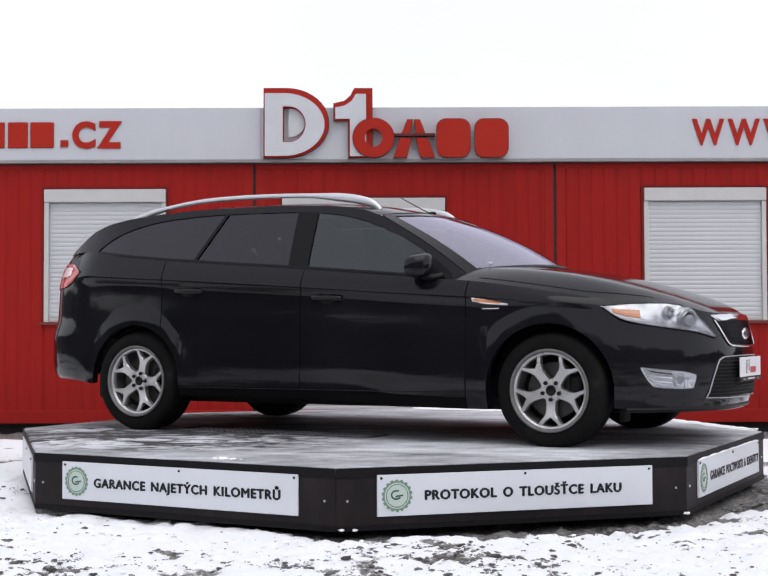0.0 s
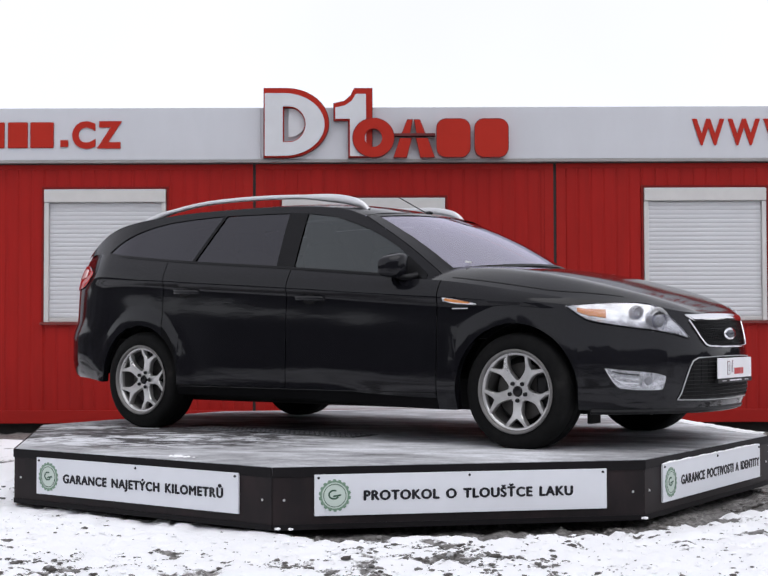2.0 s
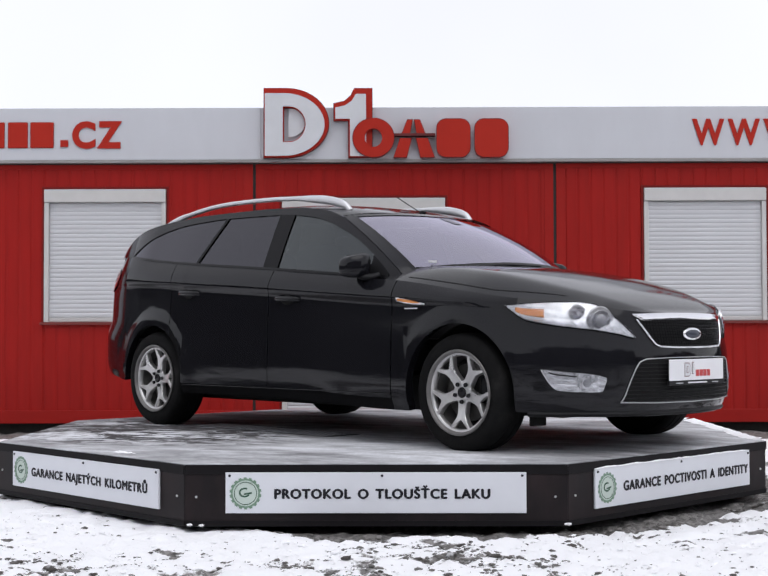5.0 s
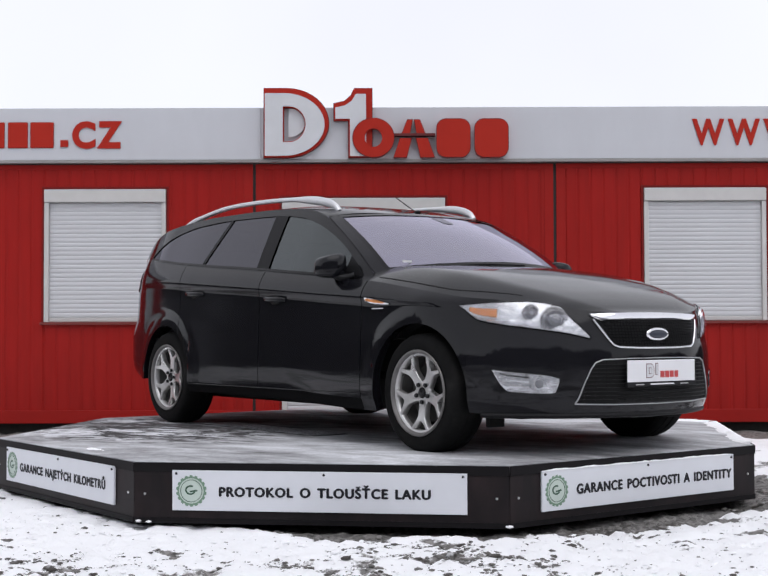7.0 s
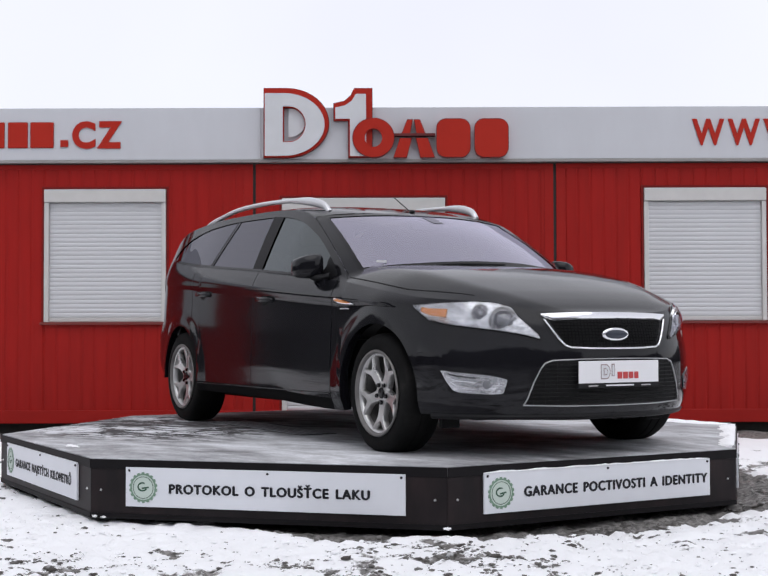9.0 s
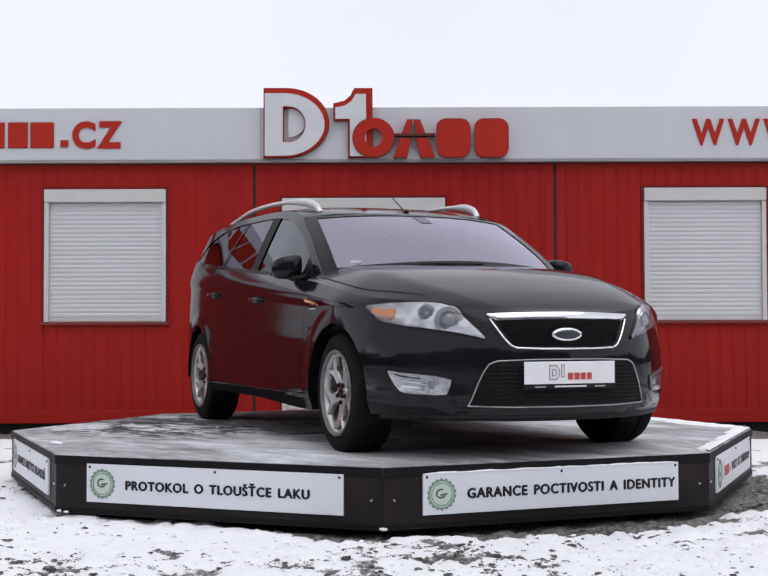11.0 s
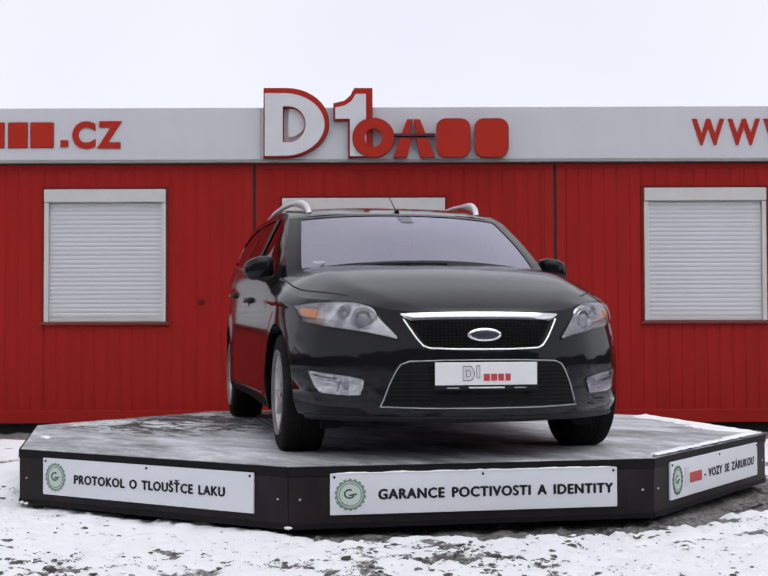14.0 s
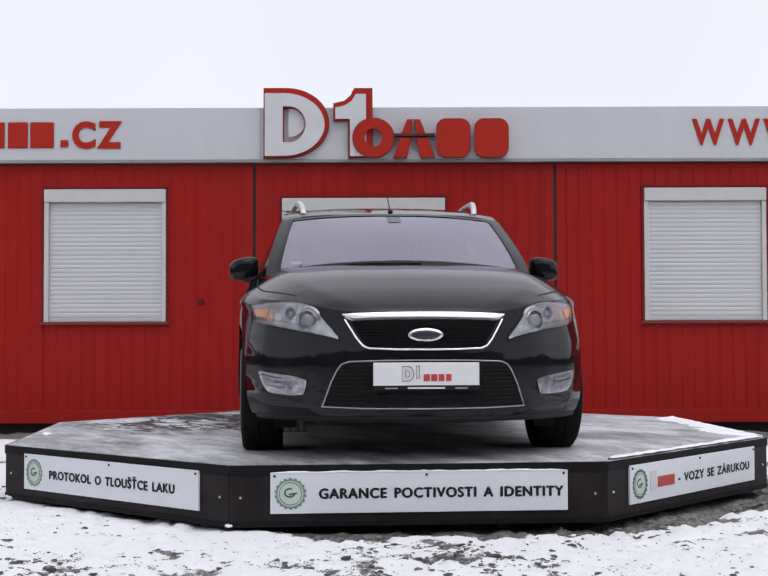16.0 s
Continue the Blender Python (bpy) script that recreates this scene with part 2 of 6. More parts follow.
def build_building():
    house = tagged(new("modular_building"), "long red corrugated steel office building with pale grey fascia", "building")
    for u in range(len(UNIT_EDGES) - 1):
        x0, x1 = UNIT_EDGES[u] + 0.014, UNIT_EDGES[u + 1] - 0.014
        holes = [o for o in OPENINGS if x0 < o[0] < x1]
        if holes:
            o = holes[0]
            bm = bmesh.new()
            for a, b, c, d in ((x0, o[0], Z_FOOT, Z_TOP), (o[1], x1, Z_FOOT, Z_TOP), (o[0], o[1], o[3], Z_TOP), (o[0], o[1], Z_FOOT, o[2])):
                if b - a > 0.01 and d - c > 0.01:
                    part("wall_panel", corrugated(a, b, c, d, WALL_Y), RED, house)
            # reveals of the opening
            for a, b, c, d in ((o[0] - 0.004, o[0], o[2], o[3]), (o[1], o[1] + 0.004, o[2], o[3])):
                box(a, b, WALL_Y + 0.002, WALL_Y + 0.12, c, d, bm)
            box(o[0], o[1], WALL_Y + 0.002, WALL_Y + 0.12, o[3], o[3] + 0.004, bm)
            part("reveal", bm, RED, house)
        else:
            part("wall_panel", corrugated(x0, x1, Z_FOOT, Z_TOP, WALL_Y), RED, house)
        part("inner_wall", box(x0, x1, WALL_Y + 0.121, WALL_Y + 0.14, Z_FOOT, Z_TOP), RED, house)
        part("bottom_rail", box(x0, x1, WALL_Y - 0.012, WALL_Y + 0.1, Z_FOOT - 0.002, Z_FOOT + 0.125, bevel=0.004), RED_TRIM, house)
        part("top_rail", box(x0, x1, WALL_Y - 0.008, WALL_Y + 0.1, 2.60, Z_TOP, bevel=0.004), RED_TRIM, house)
        for xa in (x0, x1 - 0.09):
            part("corner_post", box(xa, xa + 0.09, WALL_Y - 0.006, WALL_Y + 0.1, Z_FOOT + 0.124, 2.601, bevel=0.004), RED_TRIM, house)
    for x in UNIT_EDGES:
        part("joint_strip", box(x - 0.016, x + 0.016, WALL_Y + 0.004, WALL_Y + 0.1, Z_FOOT, Z_TOP), SEAM, house)
    # near-black box painted as the shade in the gap under the raised units
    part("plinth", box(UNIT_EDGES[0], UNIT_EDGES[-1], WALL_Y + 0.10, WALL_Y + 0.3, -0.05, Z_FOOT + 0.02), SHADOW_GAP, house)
    part("rear_wall", box(UNIT_EDGES[0], UNIT_EDGES[-1], WALL_Y + 5.8, WALL_Y + 6.0, 0, Z_TOP), RED, house)
    for xa in (UNIT_EDGES[0], UNIT_EDGES[-1] - 0.1):
        part("end_wall", box(xa, xa + 0.1, WALL_Y + 0.15, WALL_Y + 5.79, 0, Z_TOP), RED, house)
    part("roof", box(UNIT_EDGES[0], UNIT_EDGES[-1], WALL_Y + 0.05, WALL_Y + 6.0, Z_TOP + 0.005, Z_TOP + 0.12), FLASHING, house)
    # fascia boards in long sheets, with a flashing below
    cuts = [UNIT_EDGES[0], wx(0) - 1.7, wx(534), UNIT_EDGES[-1]]
    for a, b in zip(cuts, cuts[1:]):
        part("fascia_board", box(a + 0.0015, b - 0.0015, WALL_Y - 0.075, WALL_Y + 0.04, 2.685, wz(219.5), bevel=0.004), FASCIA, house)
    part("flashing", box(UNIT_EDGES[0], UNIT_EDGES[-1], WALL_Y - 0.085, WALL_Y + 0.03, 2.655, 2.683, bevel=0.003), FLASHING, house)
    # thin black strip stands in for the shadow line below the flashing
    part("shadow_gap", box(UNIT_EDGES[0], UNIT_EDGES[-1], WALL_Y - 0.030, WALL_Y + 0.03, 2.645, 2.654), SEAM, house, "black strip drawn as the shadow line under the flashing")
    part("wall_knob", knob(wx(410), WALL_Y - 0.004, wz(615)), KNOB_RED, house, "small dark red round wall fitting")
    for i, (x0, x1, z0, z1) in enumerate(OPENINGS):
        shutter(house, x0, x1, z0, z1, i == 2)
    return house


def knob(x, y, z):
    bm = bmesh.new()
    bmesh.ops.create_cone(bm, cap_ends=True, segments=14, radius1=0.035, radius2=0.028, depth=0.03, matrix=Matrix.Translation((x, y, z)) @ Matrix.Rotation(radians(90), 4, "X"))
    return bm


def shutter(house, x0, x1, z0, z1, is_door):
    """A closed white roller shutter with box, side guides and slats in its opening."""
    root = part("shutter_door" if is_door else "shuttered_window", box(x0 + 0.002, x1 - 0.002, WALL_Y + 0.06, WALL_Y + 0.11, z0 + 0.002, z1 - 0.002), FRAME_WHITE, house, "closed white roller shutter in a cream frame")
    g = 0.045
    for a in (x0 + 0.004, x1 - 0.004 - g):
        part("guide_rail", box(a, a + g, WALL_Y - 0.016, WALL_Y + 0.058, z0 + 0.004, z1 - 0.135, bevel=0.004), FRAME_WHITE, root)
    part("shutter_box", box(x0 + 0.004, x1 - 0.004, WALL_Y - 0.03, WALL_Y + 0.058, z1 - 0.133, z1 - 0.004, bevel=0.008), FRAME_WHITE, root)
    if not is_door:
        part("sill", box(x0 - 0.03, x1 + 0.03, WALL_Y - 0.04, WALL_Y + 0.05, z0 - 0.024, z0 + 0.002, bevel=0.004), SILL, root)
    # darker red strips imitate the shadow ring along the opening's edge
    for a, b, c, d in ((x0 - 0.022, x0 - 0.001, z0, z1 + 0.022), (x1 + 0.001, x1 + 0.022, z0, z1 + 0.022), (x0 - 0.001, x1 + 0.001, z1 + 0.001, z1 + 0.022)):
        part("surround", box(a, b, WALL_Y - 0.010, WALL_Y + 0.03, c, d, bevel=0.003), SHADE_RING, root, "dark red strip for the shadow ring round the window")
    pitch = 0.0437
    n = int((z1 - 0.135 - z0 - 0.03) / pitch)
    base = z1 - 0.137 - n * pitch
    bm = bmesh.new()
    w = x1 - x0 - 2 * g - 0.012
    prof = [(0.0, 0.0075), (0.003, 0.010), (0.015, 0.0125), (0.029, 0.0122), (0.040, 0.010), (0.0437, 0.0075)]
    lo = [bm.verts.new((-w / 2, -d, z)) for z, d in prof]
    hi = [bm.verts.new((w / 2, -d, z)) for z, d in prof]
    for i in range(len(prof) - 1):
        bm.faces.new((lo[i], hi[i], hi[i + 1], lo[i + 1])).smooth = True
    first = part("slat", bm, SHUTTER, root, at=Matrix.Translation(((x0 + x1) / 2, WALL_Y + 0.03, base)))
    for k in range(1, n):
        ob = new("slat", first.data)
        ob.parent = root
        ob.matrix_basis = Matrix.Translation(((x0 + x1) / 2, WALL_Y + 0.03, base + k * pitch))
    part("bottom_bar", box(x0 + g, x1 - g, WALL_Y + 0.008, WALL_Y + 0.04, z0 + 0.006, base - 0.002, bevel=0.004), FRAME_WHITE, root)


def build_roof_sign():
    """The roof-edge sign in plain shapes: a half-round plate, a stepped post, a ring, a road mark and two rounded blocks."""
    y = WALL_Y - 0.135
    sc = (WALL_Y - 0.155 + 8.733) / 13.0

    def X(px):
        return (px - 784) * 0.0048435 * sc - 0.0513 * sc

    def Z(py):
        return 0.985 + (676.8 - py) * 0.0048435 * sc
    sign = tagged(new("roof_sign"), "large red and grey sign shapes on the roof edge", "sign")

    def dshape(x0, x1, z0, z1, r):
        return [(x0, z0), (x1 - r, z0)] + arc(x1 - r, (z0 + z1) / 2, r, (z1 - z0) / 2, -88, 88, 20) + [(x1 - r, z1), (x0, z1)]

    def off(loop, dx, dz):
        return [(a + dx, b + dz) for a, b in loop]

    def rim(loop, front, wide=0.006, holes=()):
        """A dark border round a shape, a little behind its front."""
        pts = [Vector(p) for i, p in enumerate(loop) if (Vector(p) - Vector(loop[i - 1])).length > 1e-5]
        area = sum(p.x * q.y - q.x * p.y for p, q in zip(pts, pts[1:] + pts[:1]))
        grown = []
        for i, p in enumerate(pts):
            u, w = (p - pts[i - 1]).normalized(), (pts[(i + 1) % len(pts)] - p).normalized()
            n = Vector((u.y + w.y, -u.x - w.x)) * (1 if area > 0 else -1)
            n = n / max(0.7, n.length * n.length / 2)
            grown.append(tuple(p + n * wide))
        part("rim", extrude_outline([grown, *holes], 0.03), LOGO_EDGE, sign, "dark red border", at=Matrix.Translation((0, front, 0)))
    hole = dshape(X(579), X(622), Z(286), Z(216), 0.16)
    part("half_round_plate", extrude_outline([dshape(X(538), X(671), Z(319), Z(176), 0.42), hole[::-1]], 0.058), LOGO_RED, sign, at=Matrix.Translation((0, y, 0)))
    hole2 = dshape(X(588), X(622), Z(276), Z(217), 0.15)
    part("plate_face", extrude_outline([dshape(X(540), X(663), Z(316), Z(187), 0.40), dshape(X(577), X(624), Z(288), Z(214), 0.165)[::-1]], 0.02), LOGO_GREY, sign, at=Matrix.Translation((0, y - 0.022, 0)))
    part("plate_core", extrude_outline([hole2], 0.02), LOGO_GREY, sign, at=Matrix.Translation((0, y + 0.03, 0)))
    post = [(X(712), Z(319)), (X(760), Z(319)), (X(760), Z(177)), (X(724), Z(177)), (X(718), Z(190)), (X(704), Z(203)), (X(682), Z(208)), (X(682), Z(243)), (X(712), Z(243))]
    part("stepped_post", extrude_outline([post], 0.056), LOGO_RED, sign, at=Matrix.Translation((0, y + 0.002, 0)))
    face = [(X(715), Z(317)), (X(748), Z(317)), (X(748), Z(189)), (X(727), Z(189)), (X(719), Z(203)), (X(704), Z(213)), (X(685), Z(217)), (X(685), Z(240)), (X(715), Z(240))]
    rim(post, y + 0.012)
    rim(dshape(X(538), X(671), Z(319), Z(176), 0.42), y + 0.02, holes=[hole[::-1]])
    part("post_face", extrude_outline([face], 0.02), LOGO_GREY, sign, at=Matrix.Translation((0, y - 0.022, 0)))
    rx, rz = (X(797) - X(721)) / 2 + 0.02, (Z(240) - Z(320)) / 2
    cx, cz = (X(721) + X(797)) / 2 + 0.02, (Z(240) + Z(320)) / 2
    ring, eye = arc(cx, cz, rx, rz, 0, 350, 35), arc(cx, cz, rx * 0.42, rz * 0.48, 0, 350, 35)
    rim(ring, y - 0.040, holes=[eye])
    part("ring", extrude_outline([ring, eye], 0.103), LOGO_RED, sign, at=Matrix.Translation((0, y - 0.045, 0)))
    left_low = [(X(805), Z(320)), (X(831), Z(320)), (X(841), Z(281)), (X(818), Z(281))]
    right_low = [(X(860), Z(320)), (X(888), Z(320)), (X(874), Z(281)), (X(851), Z(281))]
    left_top = [(X(822), Z(271)), (X(838), Z(271)), (X(843), Z(243)), (X(833), Z(243))]
    right_top = [(X(852), Z(271)), (X(869), Z(271)), (X(858), Z(243)), (X(847), Z(243))]
    for lp in (left_low, right_low, left_top, right_top):
        rim(lp, y - 0.026, 0.005)
        part("road_stripe", extrude_outline([lp], 0.088), LOGO_RED, sign, at=Matrix.Translation((0, y - 0.03, 0)))
    part("bridge_bar", extrude_outline([[(X(798), Z(276)), (X(890), Z(276)), (X(889), Z(271)), (X(799), Z(271))]], 0.093), LOGO_EDGE, sign, at=Matrix.Translation((0, y - 0.035, 0)))
    # two plain rounded blocks
    for x0, x1 in ((X(893), X(961)), (X(971), X(1039))):
        r = 0.09
        block = arc(x1 - r, Z(242) - r, r, r, 90, 0, 6) + arc(x1 - r, Z(320) + r, r, r, 0, -90, 6) + arc(x0 + r, Z(320) + r, r, r, -90, -180, 6) + arc(x0 + r, Z(242) - r, r, r, 180, 90, 6)
        rim(block, y - 0.040)
        part("rounded_block", extrude_outline([block], 0.103), LOGO_RED, sign, at=Matrix.Translation((0, y - 0.045, 0)))
    return sign


def build_fascia_writing():
    y = WALL_Y - 0.0775
    sc = (y + 8.733) / 13.0

    def X(px):
        return ((px - 784) * 0.0048435 - 0.0513) * sc

    def Z(py):
        return 0.985 + (676.8 - py) * 0.0048435 * sc
    left = tagged(new("fascia_address"), "red web address lettering on the pale fascia", "lettering")
    part("full_stop", box(X(121), X(137), y - 0.014, y + 0.001, Z(297), Z(283), bevel=0.002), LOGO_RED, left)
    for ch, a, b in (("C", 145, 193), ("Z", 196, 247)):
        lettering(ch, X(b) - X(a), Z(243) - Z(296), LOGO_RED, left, at=Matrix.Translation((X(a), y, Z(297))), depth=0.012, weight=0.045)
    for a, b in ((-50, 6), (13, 54), (59, 107)):
        part("bar", box(X(a), X(b), y - 0.012, y + 0.001, Z(299), Z(246), bevel=0.01), LOGO_RED, left, "plain red bar")
    right = tagged(new("fascia_address"), "red web address lettering on the pale fascia", "lettering")
    for a in (1416, 1489, 1562):
        lettering("W", X(a + 66) - X(a), Z(242) - Z(294), LOGO_RED, right, at=Matrix.Translation((X(a), y, Z(295))), depth=0.012, weight=0.03)


# ---- turntable platform ----
DECK_Z = 0.337
CENTRE = Vector((-0.038, -0.032))
APOTHEM = 2.262
FACE_AZ = [-162.6 + 45 * k for k in range(8)]
CORNER = APOTHEM / math.cos(radians(22.5))


def octagon(apothem):
    r = apothem / math.cos(radians(22.5))
    return [(CENTRE.x + r * math.cos(radians(a - 22.5)), CENTRE.y + r * math.sin(radians(a - 22.5))) for a in FACE_AZ]


def prism(pts, z0, z1, rows=None):
    bm = bmesh.new()
    lo = [bm.verts.new((x, y, z0)) for x, y in pts]
    hi = [bm.verts.new((x, y, z1)) for x, y in pts]
    bm.faces.new(lo[::-1])
    bm.faces.new(hi)
    for i in range(len(pts)):
        j = (i + 1) % len(pts)
        bm.faces.new((lo[i], lo[j], hi[j], hi[i]))
    return bm


def deck_material():
    """Icy plywood deck: wet dark board under streaky ice and thin snow."""
    m = bpy.data.materials.new("icy_deck")
    m.use_nodes = True
    n, l = m.node_tree.nodes, m.node_tree.links
    b = n["Principled BSDF"]
    tc = n.new("ShaderNodeTexCoord")
    mp = n.new("ShaderNodeMapping")
    mp.inputs["Rotation"].default_value = (0, 0, radians(38))
    mp.inputs["Scale"].default_value = (0.75, 1.7, 1)
    l.new(tc.outputs["Object"], mp.inputs["Vector"])
    big = n.new("ShaderNodeTexNoise")
    big.inputs["Scale"].default_value, big.inputs["Detail"].default_value, big.inputs["Roughness"].default_value = 1.5, 9, 0.62
    l.new(mp.outputs[0], big.inputs["Vector"])
    ramp = n.new("ShaderNodeValToRGB")
    e = ramp.color_ramp.elements
    e[0].position, e[0].color = 0.405, (0.055, 0.053, 0.055, 1)
    e[1].position, e[1].color = 0.60, (0.64, 0.65, 0.68, 1)
    for pos, col in ((0.44, (0.15, 0.148, 0.15, 1)), (0.468, (0.24, 0.24, 0.25, 1)), (0.53, (0.40, 0.405, 0.42, 1))):
        x = e.new(pos)
        x.color = col
    streak_map = n.new("ShaderNodeMapping")
    streak_map.inputs["Rotation"].default_value = (0, 0, radians(22))
    streak_map.inputs["Scale"].default_value = (2.8, 8.0, 1)
    l.new(tc.outputs["Object"], streak_map.inputs["Vector"])
    streak = n.new("ShaderNodeTexNoise")
    streak.inputs["Scale"].default_value, streak.inputs["Detail"].default_value, streak.inputs["Roughness"].default_value = 1.7, 9, 0.74
    l.new(streak_map.outputs[0], streak.inputs["Vector"])
    both = n.new("ShaderNodeMath")
    both.operation = "MULTIPLY_ADD"
    both.inputs[1].default_value = 0.22
    l.new(streak.outputs["Fac"], both.inputs[0])
    part_big = n.new("ShaderNodeMath")
    part_big.operation = "MULTIPLY_ADD"
    part_big.inputs[1].default_value, part_big.inputs[2].default_value = 0.54, 0.158
    l.new(big.outputs["Fac"], part_big.inputs[0])
    l.new(part_big.outputs[0], both.inputs[2])
    # thawed patch beside the rear wheel: wet board shows through in torn spots
    patch = n.new("ShaderNodeMapping")
    patch.vector_type = "TEXTURE"
    patch.inputs["Location"].default_value = (-1.48, -0.68, DECK_Z)
    patch.inputs["Rotation"].default_value = (0, 0, radians(-27.82))
    patch.inputs["Scale"].default_value = (1.25, 0.80, 1)
    l.new(tc.outputs["Object"], patch.inputs["Vector"])
    reach = n.new("ShaderNodeVectorMath")
    reach.operation = "LENGTH"
    l.new(patch.outputs[0], reach.inputs[0])
    inside = n.new("ShaderNodeMapRange")
    inside.inputs["From Min"].default_value, inside.inputs["From Max"].default_value = 1.25, 0.6
    l.new(reach.outputs["Value"], inside.inputs["Value"])
    spot_map = n.new("ShaderNodeMapping")
    spot_map.inputs["Rotation"].default_value = (0, 0, radians(27.82))
    spot_map.inputs["Scale"].default_value = (3.2, 6.0, 1)
    l.new(tc.outputs["Object"], spot_map.inputs["Vector"])
    spots = n.new("ShaderNodeTexNoise")
    spots.inputs["Scale"].default_value, spots.inputs["Detail"].default_value, spots.inputs["Roughness"].default_value = 1.3, 8, 0.7
    spots.inputs["Distortion"].default_value = 0.8
    l.new(spot_map.outputs[0], spots.inputs["Vector"])
    torn = n.new("ShaderNodeMapRange")
    torn.inputs["From Min"].default_value, torn.inputs["From Max"].default_value = 0.455, 0.53
    torn.inputs["To Max"].default_value = 0.23
    l.new(spots.outputs["Fac"], torn.inputs["Value"])
    wet = n.new("ShaderNodeMath")
    wet.operation = "MULTIPLY"
    l.new(torn.outputs[0], wet.inputs[0])
    l.new(inside.outputs[0], wet.inputs[1])
    # shade under the parked car, painted into the deck as a darker ragged oval
    car_shade = n.new("ShaderNodeMapping")
    car_shade.vector_type = "TEXTURE"
    car_shade.inputs["Location"].default_value = (0.1, -0.05, DECK_Z)
    car_shade.inputs["Rotation"].default_value = (0, 0, radians(-27.82))
    car_shade.inputs["Scale"].default_value = (2.35, 0.95, 1)
    l.new(tc.outputs["Object"], car_shade.inputs["Vector"])
    car_shade_reach = n.new("ShaderNodeVectorMath")
    car_shade_reach.operation = "LENGTH"
    l.new(car_shade.outputs[0], car_shade_reach.inputs[0])
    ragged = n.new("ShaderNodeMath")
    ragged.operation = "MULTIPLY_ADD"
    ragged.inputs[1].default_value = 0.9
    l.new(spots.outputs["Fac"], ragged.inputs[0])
    l.new(car_shade_reach.outputs["Value"], ragged.inputs[2])
    # how far the painted shade lowers the deck's tone
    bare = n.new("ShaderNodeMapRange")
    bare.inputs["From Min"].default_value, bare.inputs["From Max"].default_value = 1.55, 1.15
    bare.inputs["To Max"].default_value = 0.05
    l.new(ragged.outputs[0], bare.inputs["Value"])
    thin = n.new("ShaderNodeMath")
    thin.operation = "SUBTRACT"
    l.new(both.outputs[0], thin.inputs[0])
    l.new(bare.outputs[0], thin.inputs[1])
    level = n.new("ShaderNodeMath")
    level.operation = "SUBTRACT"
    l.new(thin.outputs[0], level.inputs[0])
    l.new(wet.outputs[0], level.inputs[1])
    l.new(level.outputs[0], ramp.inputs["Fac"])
    fine = n.new("ShaderNodeTexNoise")
    fine.inputs["Scale"].default_value, fine.inputs["Detail"].default_value = 45, 4
    l.new(tc.outputs["Object"], fine.inputs["Vector"])
    fr = n.new("ShaderNodeMapRange")
    fr.inputs["To Min"].default_value, fr.inputs["To Max"].default_value = 0.75, 1.25
    l.new(fine.outputs["Fac"], fr.inputs["Value"])
    mul = n.new("ShaderNodeMix")
    mul.data_type, mul.blend_type = "RGBA", "MULTIPLY"
    mul.inputs["Factor"].default_value = 1
    l.new(ramp.outputs["Color"], mul.inputs["A"])
    l.new(fr.outputs[0], mul.inputs["B"])
    l.new(mul.outputs["Result"], b.inputs["Base Color"])
    rr = n.new("ShaderNodeMapRange")
    rr.inputs["From Min"].default_value, rr.inputs["From Max"].default_value = 0.35, 0.65
    rr.inputs["To Min"].default_value, rr.inputs["To Max"].default_value = 0.58, 0.8
    b.inputs["Specular IOR Level"].default_value = 0.16
    l.new(big.outputs["Fac"], rr.inputs["Value"])
    l.new(rr.outputs[0], b.inputs["Roughness"])
    bp = n.new("ShaderNodeBump")
    bp.inputs["Strength"].default_value, bp.inputs["Distance"].default_value = 0.5, 0.006
    l.new(big.outputs["Fac"], bp.inputs["Height"])
    l.new(bp.outputs[0], b.inputs["Normal"])
    return m


DECK = deck_material()


def gear(r, teeth, depth, inner):
    pts = []
    for k in range(teeth):
        for f, q in ((0.0, 1 - depth), (0.22, 1 - depth), (0.32, 1.0), (0.78, 1.0), (0.88, 1 - depth)):
            a = 2 * math.pi * (k + f) / teeth
            pts.append((r * q * math.cos(a), r * q * math.sin(a)))
    return extrude_outline([pts, arc(0, 0, inner, inner, 360, 0, 40)[:-1]], 0.0015)


SLOGANS = {1: "GARANCE NAJETÝCH KILOMETRŮ", 2: "PROTOKOL O TLOUŠŤCE LAKU", 3: "GARANCE POCTIVOSTI A IDENTITY", 4: "- VOZY SE ZÁRUKOU"}
# sign extents along its side: start, end (from the side's middle), bottom and top above the ground
SIGN_SPAN = {0: (-0.73, 0.74), 1: (-0.735, 0.733), 2: (-0.735, 0.733), 3: (-0.735, 0.733), 4: (-0.735, 0.733), 5: (-0.73, 0.73), 6: (-0.73, 0.73), 7: (-0.73, 0.73)}
TEXT_SPAN = {1: (0.215, 1.365), 2: (0.238, 1.285), 3: (0.235, 1.44), 4: (0.51, 1.385)}


